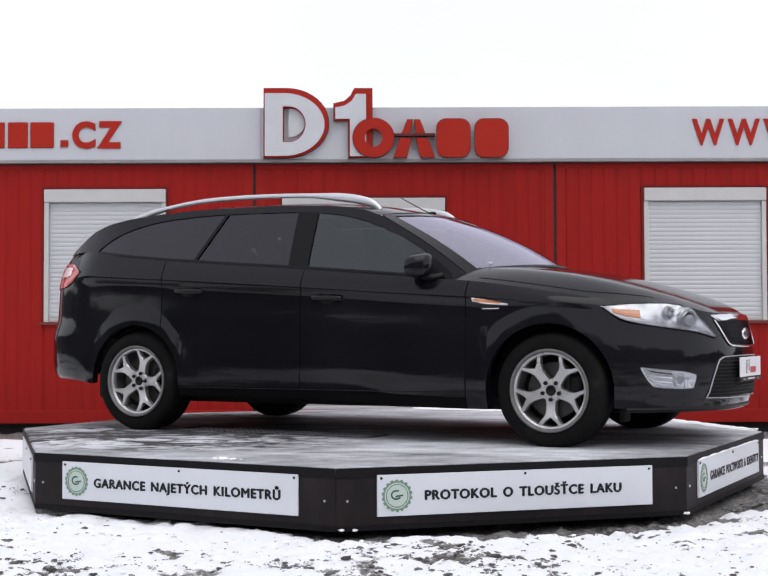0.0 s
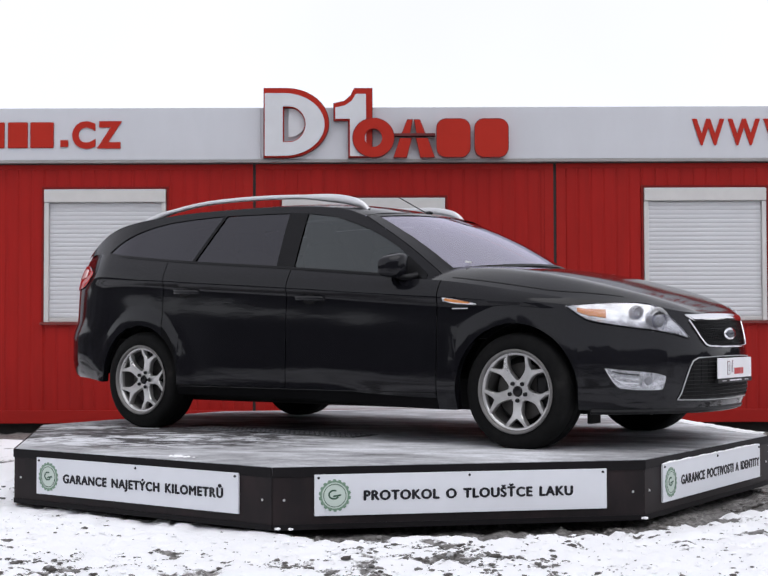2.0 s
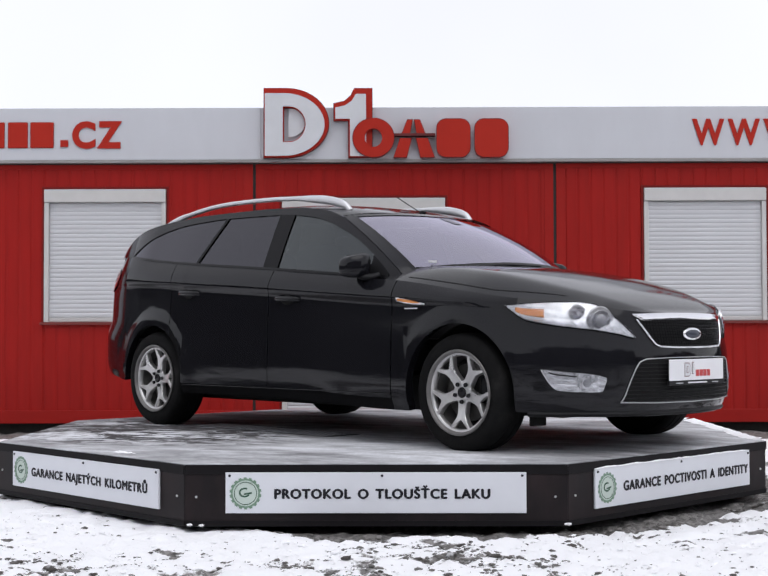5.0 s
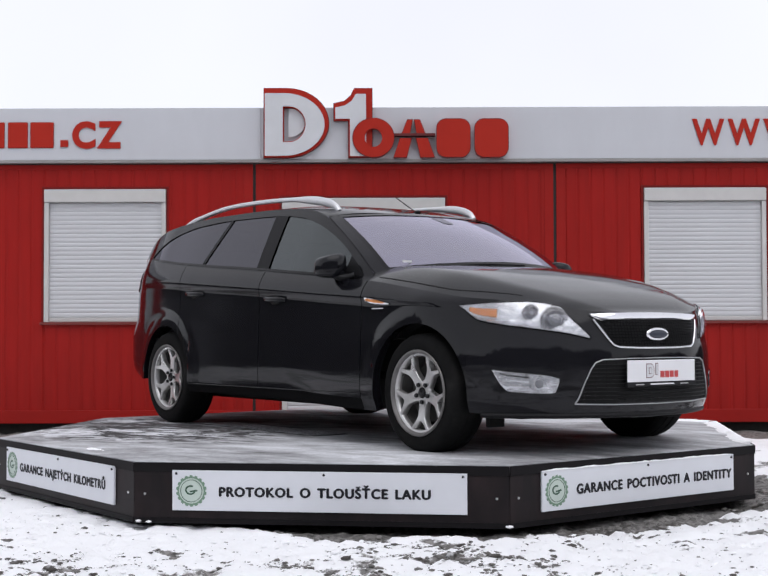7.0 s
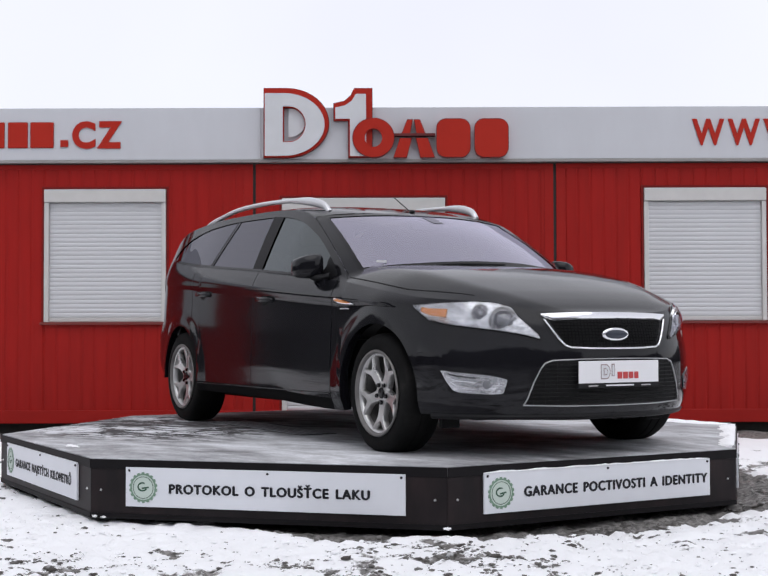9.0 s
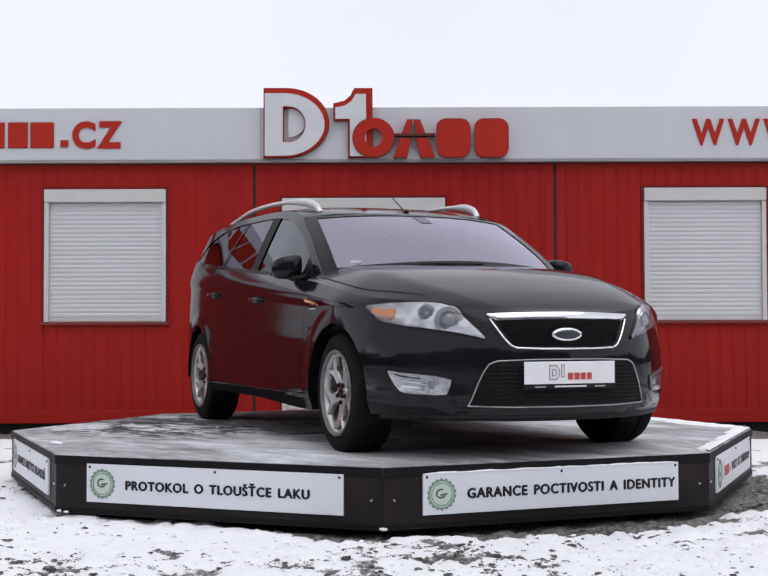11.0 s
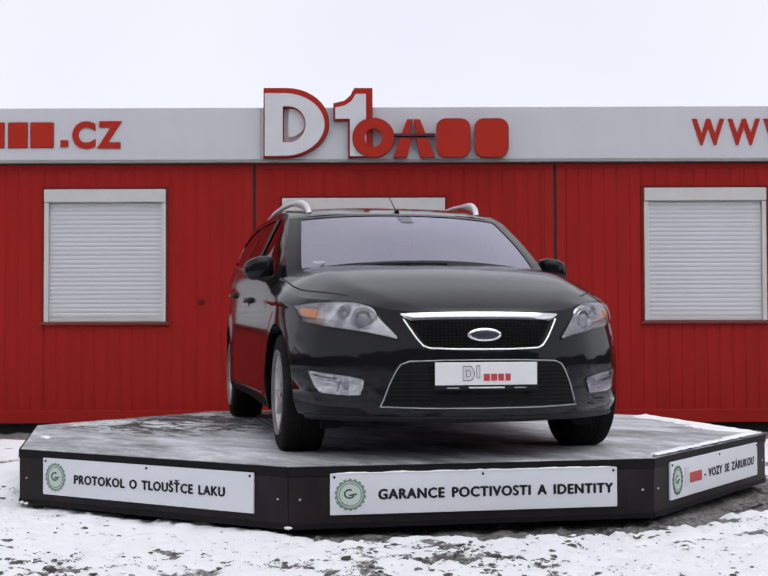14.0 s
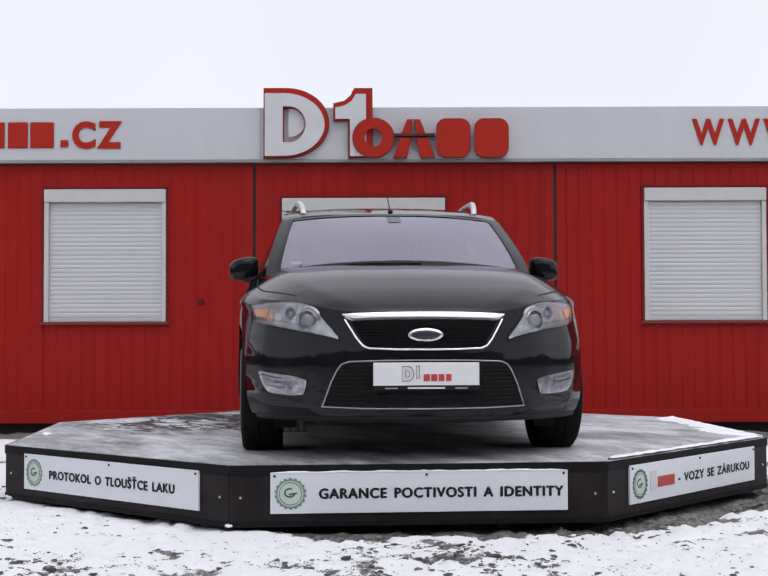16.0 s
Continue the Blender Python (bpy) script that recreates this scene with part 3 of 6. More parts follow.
def build_platform():
    root = tagged(new("turntable_platform"), "dark octagonal turntable platform with an icy deck and white signboards", "platform")
    deck = prism(octagon(APOTHEM - 0.001), DECK_Z - 0.045, DECK_Z)
    bmesh.ops.bevel(deck, geom=[e for e in deck.edges if all(abs(v.co.z - DECK_Z) < 1e-4 for v in e.verts)], offset=0.006, segments=2, affect="EDGES")
    top = max((f for f in deck.faces if f.normal.z > 0.99), key=lambda f: f.calc_area())
    bmesh.ops.inset_region(deck, faces=[top], thickness=0.32)
    for v in top.verts:
        v.co.z += 0.012
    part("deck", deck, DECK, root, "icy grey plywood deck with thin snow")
    part("base_frame", prism(octagon(APOTHEM - 0.06), 0.045, DECK_Z - 0.047), LIP, root)
    side = 2 * APOTHEM * math.tan(radians(22.5))
    for k, az in enumerate(FACE_AZ):
        # local frame of the side: x along it, -y outwards
        at = Matrix.Translation((CENTRE.x, CENTRE.y, 0)) @ Matrix.Rotation(radians(az + 90), 4, "Z") @ Matrix.Translation((0, -APOTHEM, 0))
        h = side / 2 - 0.0015
        panel = part("side_panel", box(-h, h, 0.0, 0.03, 0.036, DECK_Z - 0.047, bevel=0.003), PANEL, root, at=at)
        part("edge_strip", box(-h - 0.002, h + 0.002, -0.006, -0.0015, DECK_Z - 0.05, DECK_Z - 0.002, bevel=0.002), LIP, panel)
        part("kick_strip", box(-h, h, -0.004, -0.001, 0.034, 0.062, bevel=0.002), LIP, panel)
        for x in (-h + 0.055, h - 0.06):
            part("screw", screw(x, 0.0, 0.178), SCREW, panel)
        s0, s1 = SIGN_SPAN[k]
        z0, z1 = 0.100, 0.298
        board = part("signboard", box(s0, s1, -0.014, -0.002, z0, z1, bevel=0.0015), BOARD, root, "white signboard", at=at)
        for x in (s0 + 0.02, 0.03, s1 - 0.02):
            part("screw", screw(x, -0.0145, z1 - 0.016), INK, board)
        if k in SLOGANS:
            front = -0.0165
            c = Matrix.Translation((s0 + 0.098, front, (z0 + z1) / 2 - 0.002))
            part("gear_disc", extrude_outline([arc(0, 0, 0.074, 0.074, 0, 360, 40)[:-1]], 0.0010), GREEN_PALE, board, at=c @ Matrix.Translation((0, 0.0012, 0)))
            part("gear_ring", gear(0.078, 18, 0.10, 0.063), GREEN_DARK if k == 4 else GREEN, board, "green toothed ring", at=c)
            part("gear_line", extrude_outline([arc(0, 0, 0.056, 0.056, 0, 360, 40)[:-1], arc(0, 0, 0.053, 0.053, 360, 0, 40)[:-1]], 0.001), GREEN_DARK, board, at=c @ Matrix.Translation((0, -0.0008, 0)))
            hook = arc(-0.004, 0.004, 0.028, 0.024, 60, 330, 16) + arc(-0.004, 0.004, 0.020, 0.016, 330, 60, 16)
            part("gear_mark", extrude_outline([hook], 0.001), GREEN_DARK, board, at=c)
            part("gear_mark", extrude_outline([[(-0.008, -0.008), (0.032, -0.002), (0.030, 0.006), (-0.008, 0.0)]], 0.001), GREEN_DARK, board, at=c)
            a, b = TEXT_SPAN[k]
            lettering(SLOGANS[k], b - a, 0.047, INK, board, at=Matrix.Translation((s0 + a, -0.0148, (z0 + z1) / 2 - 0.027)), spacing=1.12, depth=0.0012, bold=0.0075)
            if k == 4:
                part("logo_shape", box(s0 + 0.205, s0 + 0.275, -0.016, -0.0145, 0.150, 0.255), LOGO_GREY, board)
                part("logo_shape", box(s0 + 0.285, s0 + 0.47, -0.016, -0.0145, 0.165, 0.220), BLANK_RED, board)
    # ribbed tread plate between two wheels
    track = Matrix.Rotation(radians(-27.82), 4, "Z")
    for y0 in (-0.80,):
        plate = part("tread_plate", box(-1.10, 0.30, y0, y0 + 0.25, DECK_Z + 0.0125, DECK_Z + 0.016, bevel=0.001), TREAD_DARK, root, "dark ribbed metal tread plate", at=track)
        rib = None
        for i in range(34):
            for j in range(5):
                x, y = -1.07 + 0.04 * i, y0 + 0.025 + 0.05 * j
                if rib is None:
                    rib = box(-0.011, 0.011, -0.020, 0.020, 0, 0.0022, bevel=0.0008)
                    rib_mesh = bpy.data.meshes.new("rib")
                    rib.to_mesh(rib_mesh)
                    rib.free()
                    rib_mesh.materials.append(TREAD)
                    rib = True
                ob = new("rib", rib_mesh)
                ob.parent = plate
                ob.matrix_basis = Matrix.Translation((x, y, DECK_Z + 0.015))
    # lumps of snow left on the rim and the lower edge
    rng = random.Random(5)
    for az, zz, r in ((-112, DECK_Z, 0.03), (-110.5, DECK_Z, 0.022), (-113.2, DECK_Z, 0.02), (-109.3, DECK_Z, 0.014), (-50.1, 0.045, 0.02), (-94.5, 0.043, 0.016), (-93.0, 0.043, 0.014)):
        rad = CORNER - 0.005 if zz < 0.1 else 2.16
        bm = bmesh.new()
        bmesh.ops.create_icosphere(bm, subdivisions=2, radius=r)
        for v in bm.verts:
            v.co = Vector((v.co.x, v.co.y, v.co.z * 0.45)) * (1 + rng.uniform(-0.25, 0.25))
        part("snow_lump", bm, SNOW, root, "small lump of snow", smooth=80, at=Matrix.Translation((CENTRE.x + rad * math.cos(radians(az)), CENTRE.y + rad * math.sin(radians(az)), zz)))
    # low crust of snow along the deck's edge on two sides
    for k, depth in ((4, 0.12), (5, 0.34)):
        at = Matrix.Translation((CENTRE.x, CENTRE.y, DECK_Z)) @ Matrix.Rotation(radians(FACE_AZ[k] + 90), 4, "Z") @ Matrix.Translation((0, -APOTHEM, 0))
        P = []
        for i in range(71):
            x = -0.90 + 1.80 * i / 70
            w = depth * (0.55 + 0.9 * abs(noise.noise((x * 2.2, k * 3.1, 0.5))) + 0.35 * noise.noise((x * 9, k, 2))) * min(1, 0.15 + i / 6, 0.15 + (70 - i) / 6)
            P.append([Vector((x, 0.006 + w * f, 0.0008 + 0.013 * math.sin(math.pi * min(1, f * 0.8 + 0.2)) * (1 + 0.6 * noise.noise((x * 14, f * 6, k))))) for f in (0, 0.12, 0.3, 0.5, 0.7, 0.88, 1)])
        bm = bmesh.new()
        vs = [[bm.verts.new(p) for p in row] for row in P]
        for r0, r1 in zip(vs, vs[1:]):
            for j in range(6):
                bm.faces.new((r0[j], r1[j], r1[j + 1], r0[j + 1]))
        part("snow_crust", bm, SNOW, root, "low crust of snow along the deck edge", smooth=70, at=at)
    # thin crust of snow caught above one signboard
    at = Matrix.Translation((CENTRE.x, CENTRE.y, 0)) @ Matrix.Rotation(radians(FACE_AZ[3] + 90), 4, "Z") @ Matrix.Translation((0, -APOTHEM, 0))
    bm = bmesh.new()
    n = 60
    rows = []
    for i in range(n + 1):
        x = -0.735 + 1.46 * i / n
        hgt = 0.005 + 0.006 * noise.noise((x * 9, 3, 0)) + 0.006 * noise.noise((x * 31, 1, 0))
        hgt = max(hgt, 0.003) * min(1, i / 3, (n - i) / 3) + 0.001
        rows.append([bm.verts.new((x, y, z)) for y, z in ((-0.003, 0.298), (-0.017, 0.298), (-0.016, 0.298 + 0.7 * hgt), (-0.004, 0.298 + hgt))])
    for a, b in zip(rows, rows[1:]):
        for j in range(3):
            bm.faces.new((a[j], b[j], b[j + 1], a[j + 1]))
    part("snow_crust", bm, SNOW, root, "thin crust of snow on a sign edge", smooth=60, at=at)
    return root


def screw(x, y, z):
    bm = bmesh.new()
    bmesh.ops.create_cone(bm, cap_ends=True, segments=10, radius1=0.007, radius2=0.005, depth=0.006, matrix=Matrix.Translation((x, y - 0.002, z)) @ Matrix.Rotation(radians(90), 4, "X"))
    return bm


# ---- ground ----
def ground_material():
    """Patchy snow over grey gravel; bare under and around the platform and wet by the wall."""
    m = bpy.data.materials.new("snowy_gravel")
    m.use_nodes = True
    n, l = m.node_tree.nodes, m.node_tree.links
    b = n["Principled BSDF"]
    at = n.new("ShaderNodeAttribute")
    at.attribute_name = "snow"
    tc = n.new("ShaderNodeTexCoord")
    grit = n.new("ShaderNodeTexNoise")
    grit.inputs["Scale"].default_value, grit.inputs["Detail"].default_value, grit.inputs["Roughness"].default_value = 22, 9, 0.78
    l.new(tc.outputs["Object"], grit.inputs["Vector"])
    addn = n.new("ShaderNodeMath")
    addn.operation = "MULTIPLY_ADD"
    addn.inputs[1].default_value = 1.3
    l.new(grit.outputs["Fac"], addn.inputs[0])
    open_at = n.new("ShaderNodeAttribute")
    open_at.attribute_name = "outer"
    field = n.new("ShaderNodeTexNoise")
    field.inputs["Scale"].default_value, field.inputs["Detail"].default_value = 0.22, 5
    l.new(tc.outputs["Object"], field.inputs["Vector"])
    centred = n.new("ShaderNodeMapRange")
    centred.inputs["From Min"].default_value, centred.inputs["From Max"].default_value = 0.38, 0.62
    centred.inputs["To Min"].default_value, centred.inputs["To Max"].default_value = -0.75, 0.75
    l.new(field.outputs["Fac"], centred.inputs["Value"])
    outer = n.new("ShaderNodeMath")
    outer.operation = "MULTIPLY_ADD"
    l.new(centred.outputs[0], outer.inputs[0])
    l.new(open_at.outputs["Fac"], outer.inputs[1])
    l.new(at.outputs["Fac"], outer.inputs[2])
    l.new(outer.outputs[0], addn.inputs[2])
    fac = n.new("ShaderNodeMapRange")
    fac.inputs["From Min"].default_value, fac.inputs["From Max"].default_value = 0.90, 1.08
    l.new(addn.outputs[0], fac.inputs["Value"])
    stone = n.new("ShaderNodeTexVoronoi")
    stone.inputs["Scale"].default_value = 45
    l.new(tc.outputs["Object"], stone.inputs["Vector"])
    sr = n.new("ShaderNodeValToRGB")
    sr.color_ramp.elements[0].color, sr.color_ramp.elements[1].color = (0.045, 0.042, 0.04, 1), (0.30, 0.287, 0.275, 1)
    l.new(stone.outputs["Color"], sr.inputs["Fac"])
    mix = n.new("ShaderNodeMix")
    mix.data_type = "RGBA"
    mix.inputs["B"].default_value = (0.96, 0.965, 0.985, 1)
    l.new(fac.outputs[0], mix.inputs["Factor"])
    l.new(sr.outputs["Color"], mix.inputs["A"])
    l.new(mix.outputs["Result"], b.inputs["Base Color"])
    b.inputs["Roughness"].default_value = 0.7
    bp = n.new("ShaderNodeBump")
    bp.inputs["Strength"].default_value, bp.inputs["Distance"].default_value = 0.8, 0.016
    l.new(addn.outputs[0], bp.inputs["Height"])
    l.new(bp.outputs[0], b.inputs["Normal"])
    return m


GROUND = ground_material()


def snow_cover(x, y):
    """How much snow lies at a place: low round the platform and under the eaves."""
    r = math.hypot(x, y)
    s = 0.66 + 0.40 * noise.noise((x * 0.75 + 3, y * 1.5, 0.3)) + 0.55 * noise.noise((x * 2.6, y * 4.6, 4.1)) + 0.62 * noise.noise((x * 7, y * 13, 1.7)) + 0.40 * noise.noise((x * 21, y * 30, 6.7))
    s += 0.22 * max(0.0, min(1.0, (x - 0.2) / 1.0)) * max(0.0, min(1.0, (y + 3.5) / 0.4))
    # bare gravel beside the platform, towards the wall
    s -= 0.42 * max(0.0, min(1.0, (x - 2.1) / 0.3)) * max(0.0, min(1.0, (y + 1.5) / 0.4)) * max(0.0, min(1.0, (1.6 - y) / 0.6))
    # smooth drift to the left of the platform
    bank = max(0.0, min(1.0, (-x + 0.25) / 0.7)) * max(0.0, min(1.0, (3.25 - r) / 0.3))
    s += 0.34 * bank
    ring = 2.59 - 0.33 * max(0.0, min(1.0, (-x - 0.25) / 0.7)) + 0.16 * noise.noise((x * 2.6, y * 2.6, 9)) + 0.05 * noise.noise((x * 9, y * 9, 2))
    s -= 1.3 * max(0.0, min(1.0, (ring - r) / 0.16))
    s -= 1.6 * max(0.0, min(1.0, (y - 3.25) / 0.25))
    return s


def ground_z(x, y, s):
    """Height of the ground where the cover is s."""
    z = 0.0
    if abs(x) <= 6 and -13 <= y <= 4.3:
        z = 0.020 * max(-0.4, min(1.3, s)) + 0.016 * noise.noise((x * 4, y * 5, 0)) + 0.024 * noise.noise((x * 10, y * 12, 5)) + 0.016 * noise.noise((x * 24, y * 27, 8))
    return min(z, 0.034 if math.hypot(x, y) < 2.55 else 0.06) - 0.010


def build_ground():
    xs = sorted(set([-400, -120, -40, -20] + [round(-6 + 0.1 * i, 3) for i in range(121)] + [round(-2.6 + 0.03 * i, 3) for i in range(174)] + [20, 40, 120, 400]))
    ys = sorted(set([-400, -120, -40, -20, -16] + [round(-13 + 0.16 * i, 3) for i in range(51)] + [round(-5 + 0.1 * i, 3) for i in range(93)] + [round(-4.2 + 0.028 * i, 3) for i in range(100)] + [8, 14, 40, 120, 400]))
    verts, snow, outer = [], [], []
    for y in ys:
        for x in xs:
            s = snow_cover(x, y)
            verts.append((x, y, ground_z(x, y, s)))
            # beyond the trodden yard the cover is given by broad fields
            far = min(1.0, max(0.0, (abs(x) - 4.5) / 1.5, (-4.6 - y) / 1.2))
            snow.append(s * (1 - far) + (0.52 if x < -4.5 else 0.34) * far)
            outer.append(far)
    nx = len(xs)
    faces = [(j * nx + i, j * nx + i + 1, (j + 1) * nx + i + 1, (j + 1) * nx + i) for j in range(len(ys) - 1) for i in range(nx - 1)]
    me = bpy.data.meshes.new("ground")
    me.from_pydata(verts, [], faces)
    me.attributes.new("snow", "FLOAT", "POINT").data.foreach_set("value", snow)
    me.attributes.new("outer", "FLOAT", "POINT").data.foreach_set("value", outer)
    me.materials.append(GROUND)
    for p in me.polygons:
        p.use_smooth = True
    return tagged(new("ground", me), "grey gravel yard with patchy trodden snow", "ground", kind="structure")


STONE = mat("grey_gravel_stone", (0.20, 0.19, 0.18), 0.85, vary=0.6, scale=9, second=(0.08, 0.075, 0.07), second_at=(0.4, 0.6), second_scale=5)


DIRT = mat("frozen_dirt", (0.075, 0.068, 0.062), 0.9, vary=0.5, scale=40, second=(0.40, 0.40, 0.41), second_at=(0.56, 0.66), second_scale=14, bump=0.8, bump_scale=60)


def scatter(name, count, seed, size, material, want_snow, label, flat):
    """Many small lumps on the ground in front of the platform, as one mesh."""
    rng = random.Random(seed)
    verts, faces = [], []
    base = bmesh.new()
    bmesh.ops.create_icosphere(base, subdivisions=1, radius=1)
    bv = [v.co.copy() for v in base.verts]
    bf = [[v.index for v in f.verts] for f in base.faces]
    base.free()
    made = 0
    while made < count:
        x, y = rng.uniform(-3.2, 3.2), rng.uniform(-4.2, -0.4)
        if math.hypot(x, y) < (2.5 if want_snow else 2.3) or rng.random() > 1.25 - (y + 4.2) / 6:
            continue
        s = snow_cover(x, y)
        if want_snow and s < 0.35 or not want_snow and (s > 0.56 and rng.random() > 0.04):
            continue
        if not want_snow and noise.noise((x * 1.4 + 7, y * 2.8, 3)) < rng.uniform(-0.45, 0.25):
            continue
        r = size * rng.uniform(0.35, 1.0) ** 1.6
        z = ground_z(x, y, s) + 0.25 * r * flat
        turn = Euler((rng.uniform(0, 6), rng.uniform(0, 6), rng.uniform(0, 6))).to_matrix()
        k = len(verts)
        for v in bv:
            w = turn @ (v * rng.uniform(0.65, 1.2))
            verts.append((x + w.x * r * 1.25, y + w.y * r * 0.8, z + w.z * r * flat))
        faces += [[k + i for i in f] for f in bf]
        made += 1
    me = bpy.data.meshes.new(name)
    me.from_pydata(verts, [], faces)
    me.materials.append(material)
    for p in me.polygons:
        p.use_smooth = True
    return tagged(new(name, me), label, "gravel" if not want_snow else "snow", kind="stuff")


build_building()
build_roof_sign()
build_fascia_writing()
PLATFORM = build_platform()
build_ground()
# invented backdrops out of view, toned to shape what the car's paint reflects
DARK_BACKDROP = mat("dark_backdrop", (0.035, 0.034, 0.034), 0.95, vary=0.5, scale=1.2, second=(0.15, 0.15, 0.155), second_at=(0.52, 0.66), second_scale=0.22, stretch=(1, 1, 0.6))


PALE_BACKDROP = mat("pale_backdrop", (0.15, 0.15, 0.16), 0.95, vary=0.15, scale=0.9, second=(0.20, 0.20, 0.21), second_at=(0.45, 0.65), second_scale=0.2, stretch=(1, 1, 0.6))


def closing_wall(name, a, b, low, high, material, label):
    """A thick plain unseen backdrop with an uneven top, added from one corner of the yard to the next."""
    a, b = Vector(a), Vector(b)
    along = (b - a).normalized()
    thick = Vector((along.y, -along.x)) * 0.8
    n = 160
    verts, faces = [], []
    for i in range(n + 1):
        p = a.lerp(b, i / n)
        f = 0.5 + 0.9 * noise.noise((p.x * 0.09, p.y * 0.09, 2.0)) + 0.35 * noise.noise((p.x * 0.5, p.y * 0.5, 7.0))
        h = low + (high - low) * max(0.0, min(1.0, f))
        verts += [(p.x, p.y, -0.1), (p.x, p.y, h), (p.x + thick.x, p.y + thick.y, h), (p.x + thick.x, p.y + thick.y, -0.1)]
    for i in range(n):
        k = 4 * i
        faces += [(k + j, k + 4 + j, k + 5 + j, k + 1 + j) for j in range(3)]
    me = bpy.data.meshes.new(name)
    me.from_pydata(verts, [], faces)
    me.materials.append(material)
    return tagged(new(name, me), label, "trees", kind="structure")


closing_wall("backdrop_south", (-40, -30), (40, -30), 8.0, 12.0, PALE_BACKDROP, "pale uneven backdrop added out of view for reflections")
closing_wall("backdrop_west", (-40, 40), (-40, -30), 4.5, 9.0, DARK_BACKDROP, "dark uneven backdrop added out of view for reflections")
closing_wall("backdrop_east", (40, -30), (40, 40), 2.0, 6.0, DARK_BACKDROP, "dark uneven backdrop added out of view for reflections")
closing_wall("backdrop_north", (40, 40), (-40, 40), 4.0, 7.0, DARK_BACKDROP, "dark uneven backdrop added out of view for reflections")
scatter("dirt_clods", 260, 21, 0.028, DIRT, False, "frozen dark clods of dirt in trodden snow", 0.5)
scatter("loose_gravel", 3600, 3, 0.017, STONE, False, "loose dark grey gravel stones on trodden snow", 0.5)
scatter("grit", 14000, 11, 0.006, STONE, False, "fine dark grit on trodden snow", 0.6)
scatter("snow_clods", 1700, 8, 0.017, SNOW, True, "small trodden clods of white snow", 0.42)

# ---- car: black estate, x forwards, y to its left, z up from the deck ----
PAINT = mat("black_car_paint", (0.0062, 0.0062, 0.0080), 0.085, spec=0.34, rough_vary=0.03, vary=0.1, scale=3, second_scale=1.5, bump=0.06, bump_scale=6, stretch=(0.5, 0.5, 2.2))
BLACK_PLASTIC = mat("black_plastic", (0.010, 0.010, 0.011), 0.45, spec=0.22, vary=0.2, scale=40)
GLOSS_BLACK = mat("gloss_black_trim", (0.006, 0.006, 0.007), 0.14, spec=0.24)
GAP = mat("dark_gap", (0.003, 0.003, 0.003), 0.9)
RUBBER = mat("tyre_rubber", (0.0065, 0.0065, 0.0065), 0.8, spec=0.13, vary=0.35, scale=30, bump=0.2, bump_scale=90, second=(0.013, 0.0125, 0.012), second_at=(0.55, 0.75), second_scale=6)
ALLOY = mat("silver_alloy", (0.52, 0.515, 0.51), 0.30, metal=0.8, vary=0.2, scale=18, second=(0.40, 0.39, 0.38), second_at=(0.5, 0.8), second_scale=7, rough_vary=0.1)
# darker copy of the alloy, with the shade inside the wheel in its colour
BARREL = mat("shaded_alloy", (0.19, 0.185, 0.18), 0.5, metal=0.5, vary=0.3, scale=14, second=(0.12, 0.115, 0.11), second_at=(0.45, 0.7), second_scale=6)
STEEL = mat("brake_steel", (0.06, 0.057, 0.054), 0.5, metal=0.6, vary=0.3, scale=25)
CHROME = mat("chrome", (0.80, 0.80, 0.82), 0.1, metal=1.0)
RAIL = mat("satin_silver_rail", (0.66, 0.66, 0.68), 0.35, metal=0.6, vary=0.05, scale=10)
LAMP_SILVER = mat("lamp_reflector", (0.62, 0.62, 0.63), 0.18, metal=0.75, vary=0.45, scale=16, bump=0.7, bump_scale=18)
AMBER = mat("amber_lamp", (0.80, 0.31, 0.09), 0.25, vary=0.15, scale=30, coat=0.6)
RED_LAMP = mat("red_lamp", (0.50, 0.012, 0.014), 0.15, coat=1.0, vary=0.2, scale=30)
CLEAR_LAMP = mat("pale_lamp", (0.80, 0.62, 0.60), 0.15, coat=1.0)
PLATE_WHITE = mat("white_plate", (0.72, 0.72, 0.74), 0.4, vary=0.03, scale=10)
PLATE_LINE = mat("dark_red_print", (0.13, 0.035, 0.035), 0.5)
CABIN = mat("dark_cabin_cloth", (0.02, 0.02, 0.022), 0.85, vary=0.2, scale=40)
LENS = mat("projector_lens", (0.30, 0.305, 0.32), 0.12, spec=0.8, vary=0.2, scale=30)
FOG_SILVER = mat("fog_reflector", (0.58, 0.58, 0.59), 0.16, metal=0.8, vary=0.45, scale=26, bump=1.0, bump_scale=30)
SENSOR = mat("grey_sensor_cover", (0.12, 0.115, 0.155), 0.35, spec=0.4, vary=0.2, scale=30)
BEZEL = mat("dark_lamp_bezel", (0.60, 0.60, 0.61), 0.22, metal=0.8, vary=0.3, scale=40)
SILL_BLACK = mat("dull_black_sill", (0.0045, 0.0045, 0.005), 0.7, spec=0.06, vary=0.3, scale=25)
POST_BLACK = mat("matt_black_post", (0.007, 0.007, 0.008), 0.5, spec=0.16, vary=0.2, scale=20)
SATIN = mat("satin_grey_strip", (0.42, 0.42, 0.43), 0.35, metal=0.6, vary=0.1, scale=20)
EMBLEM = mat("dark_emblem", (0.03, 0.035, 0.05), 0.2)


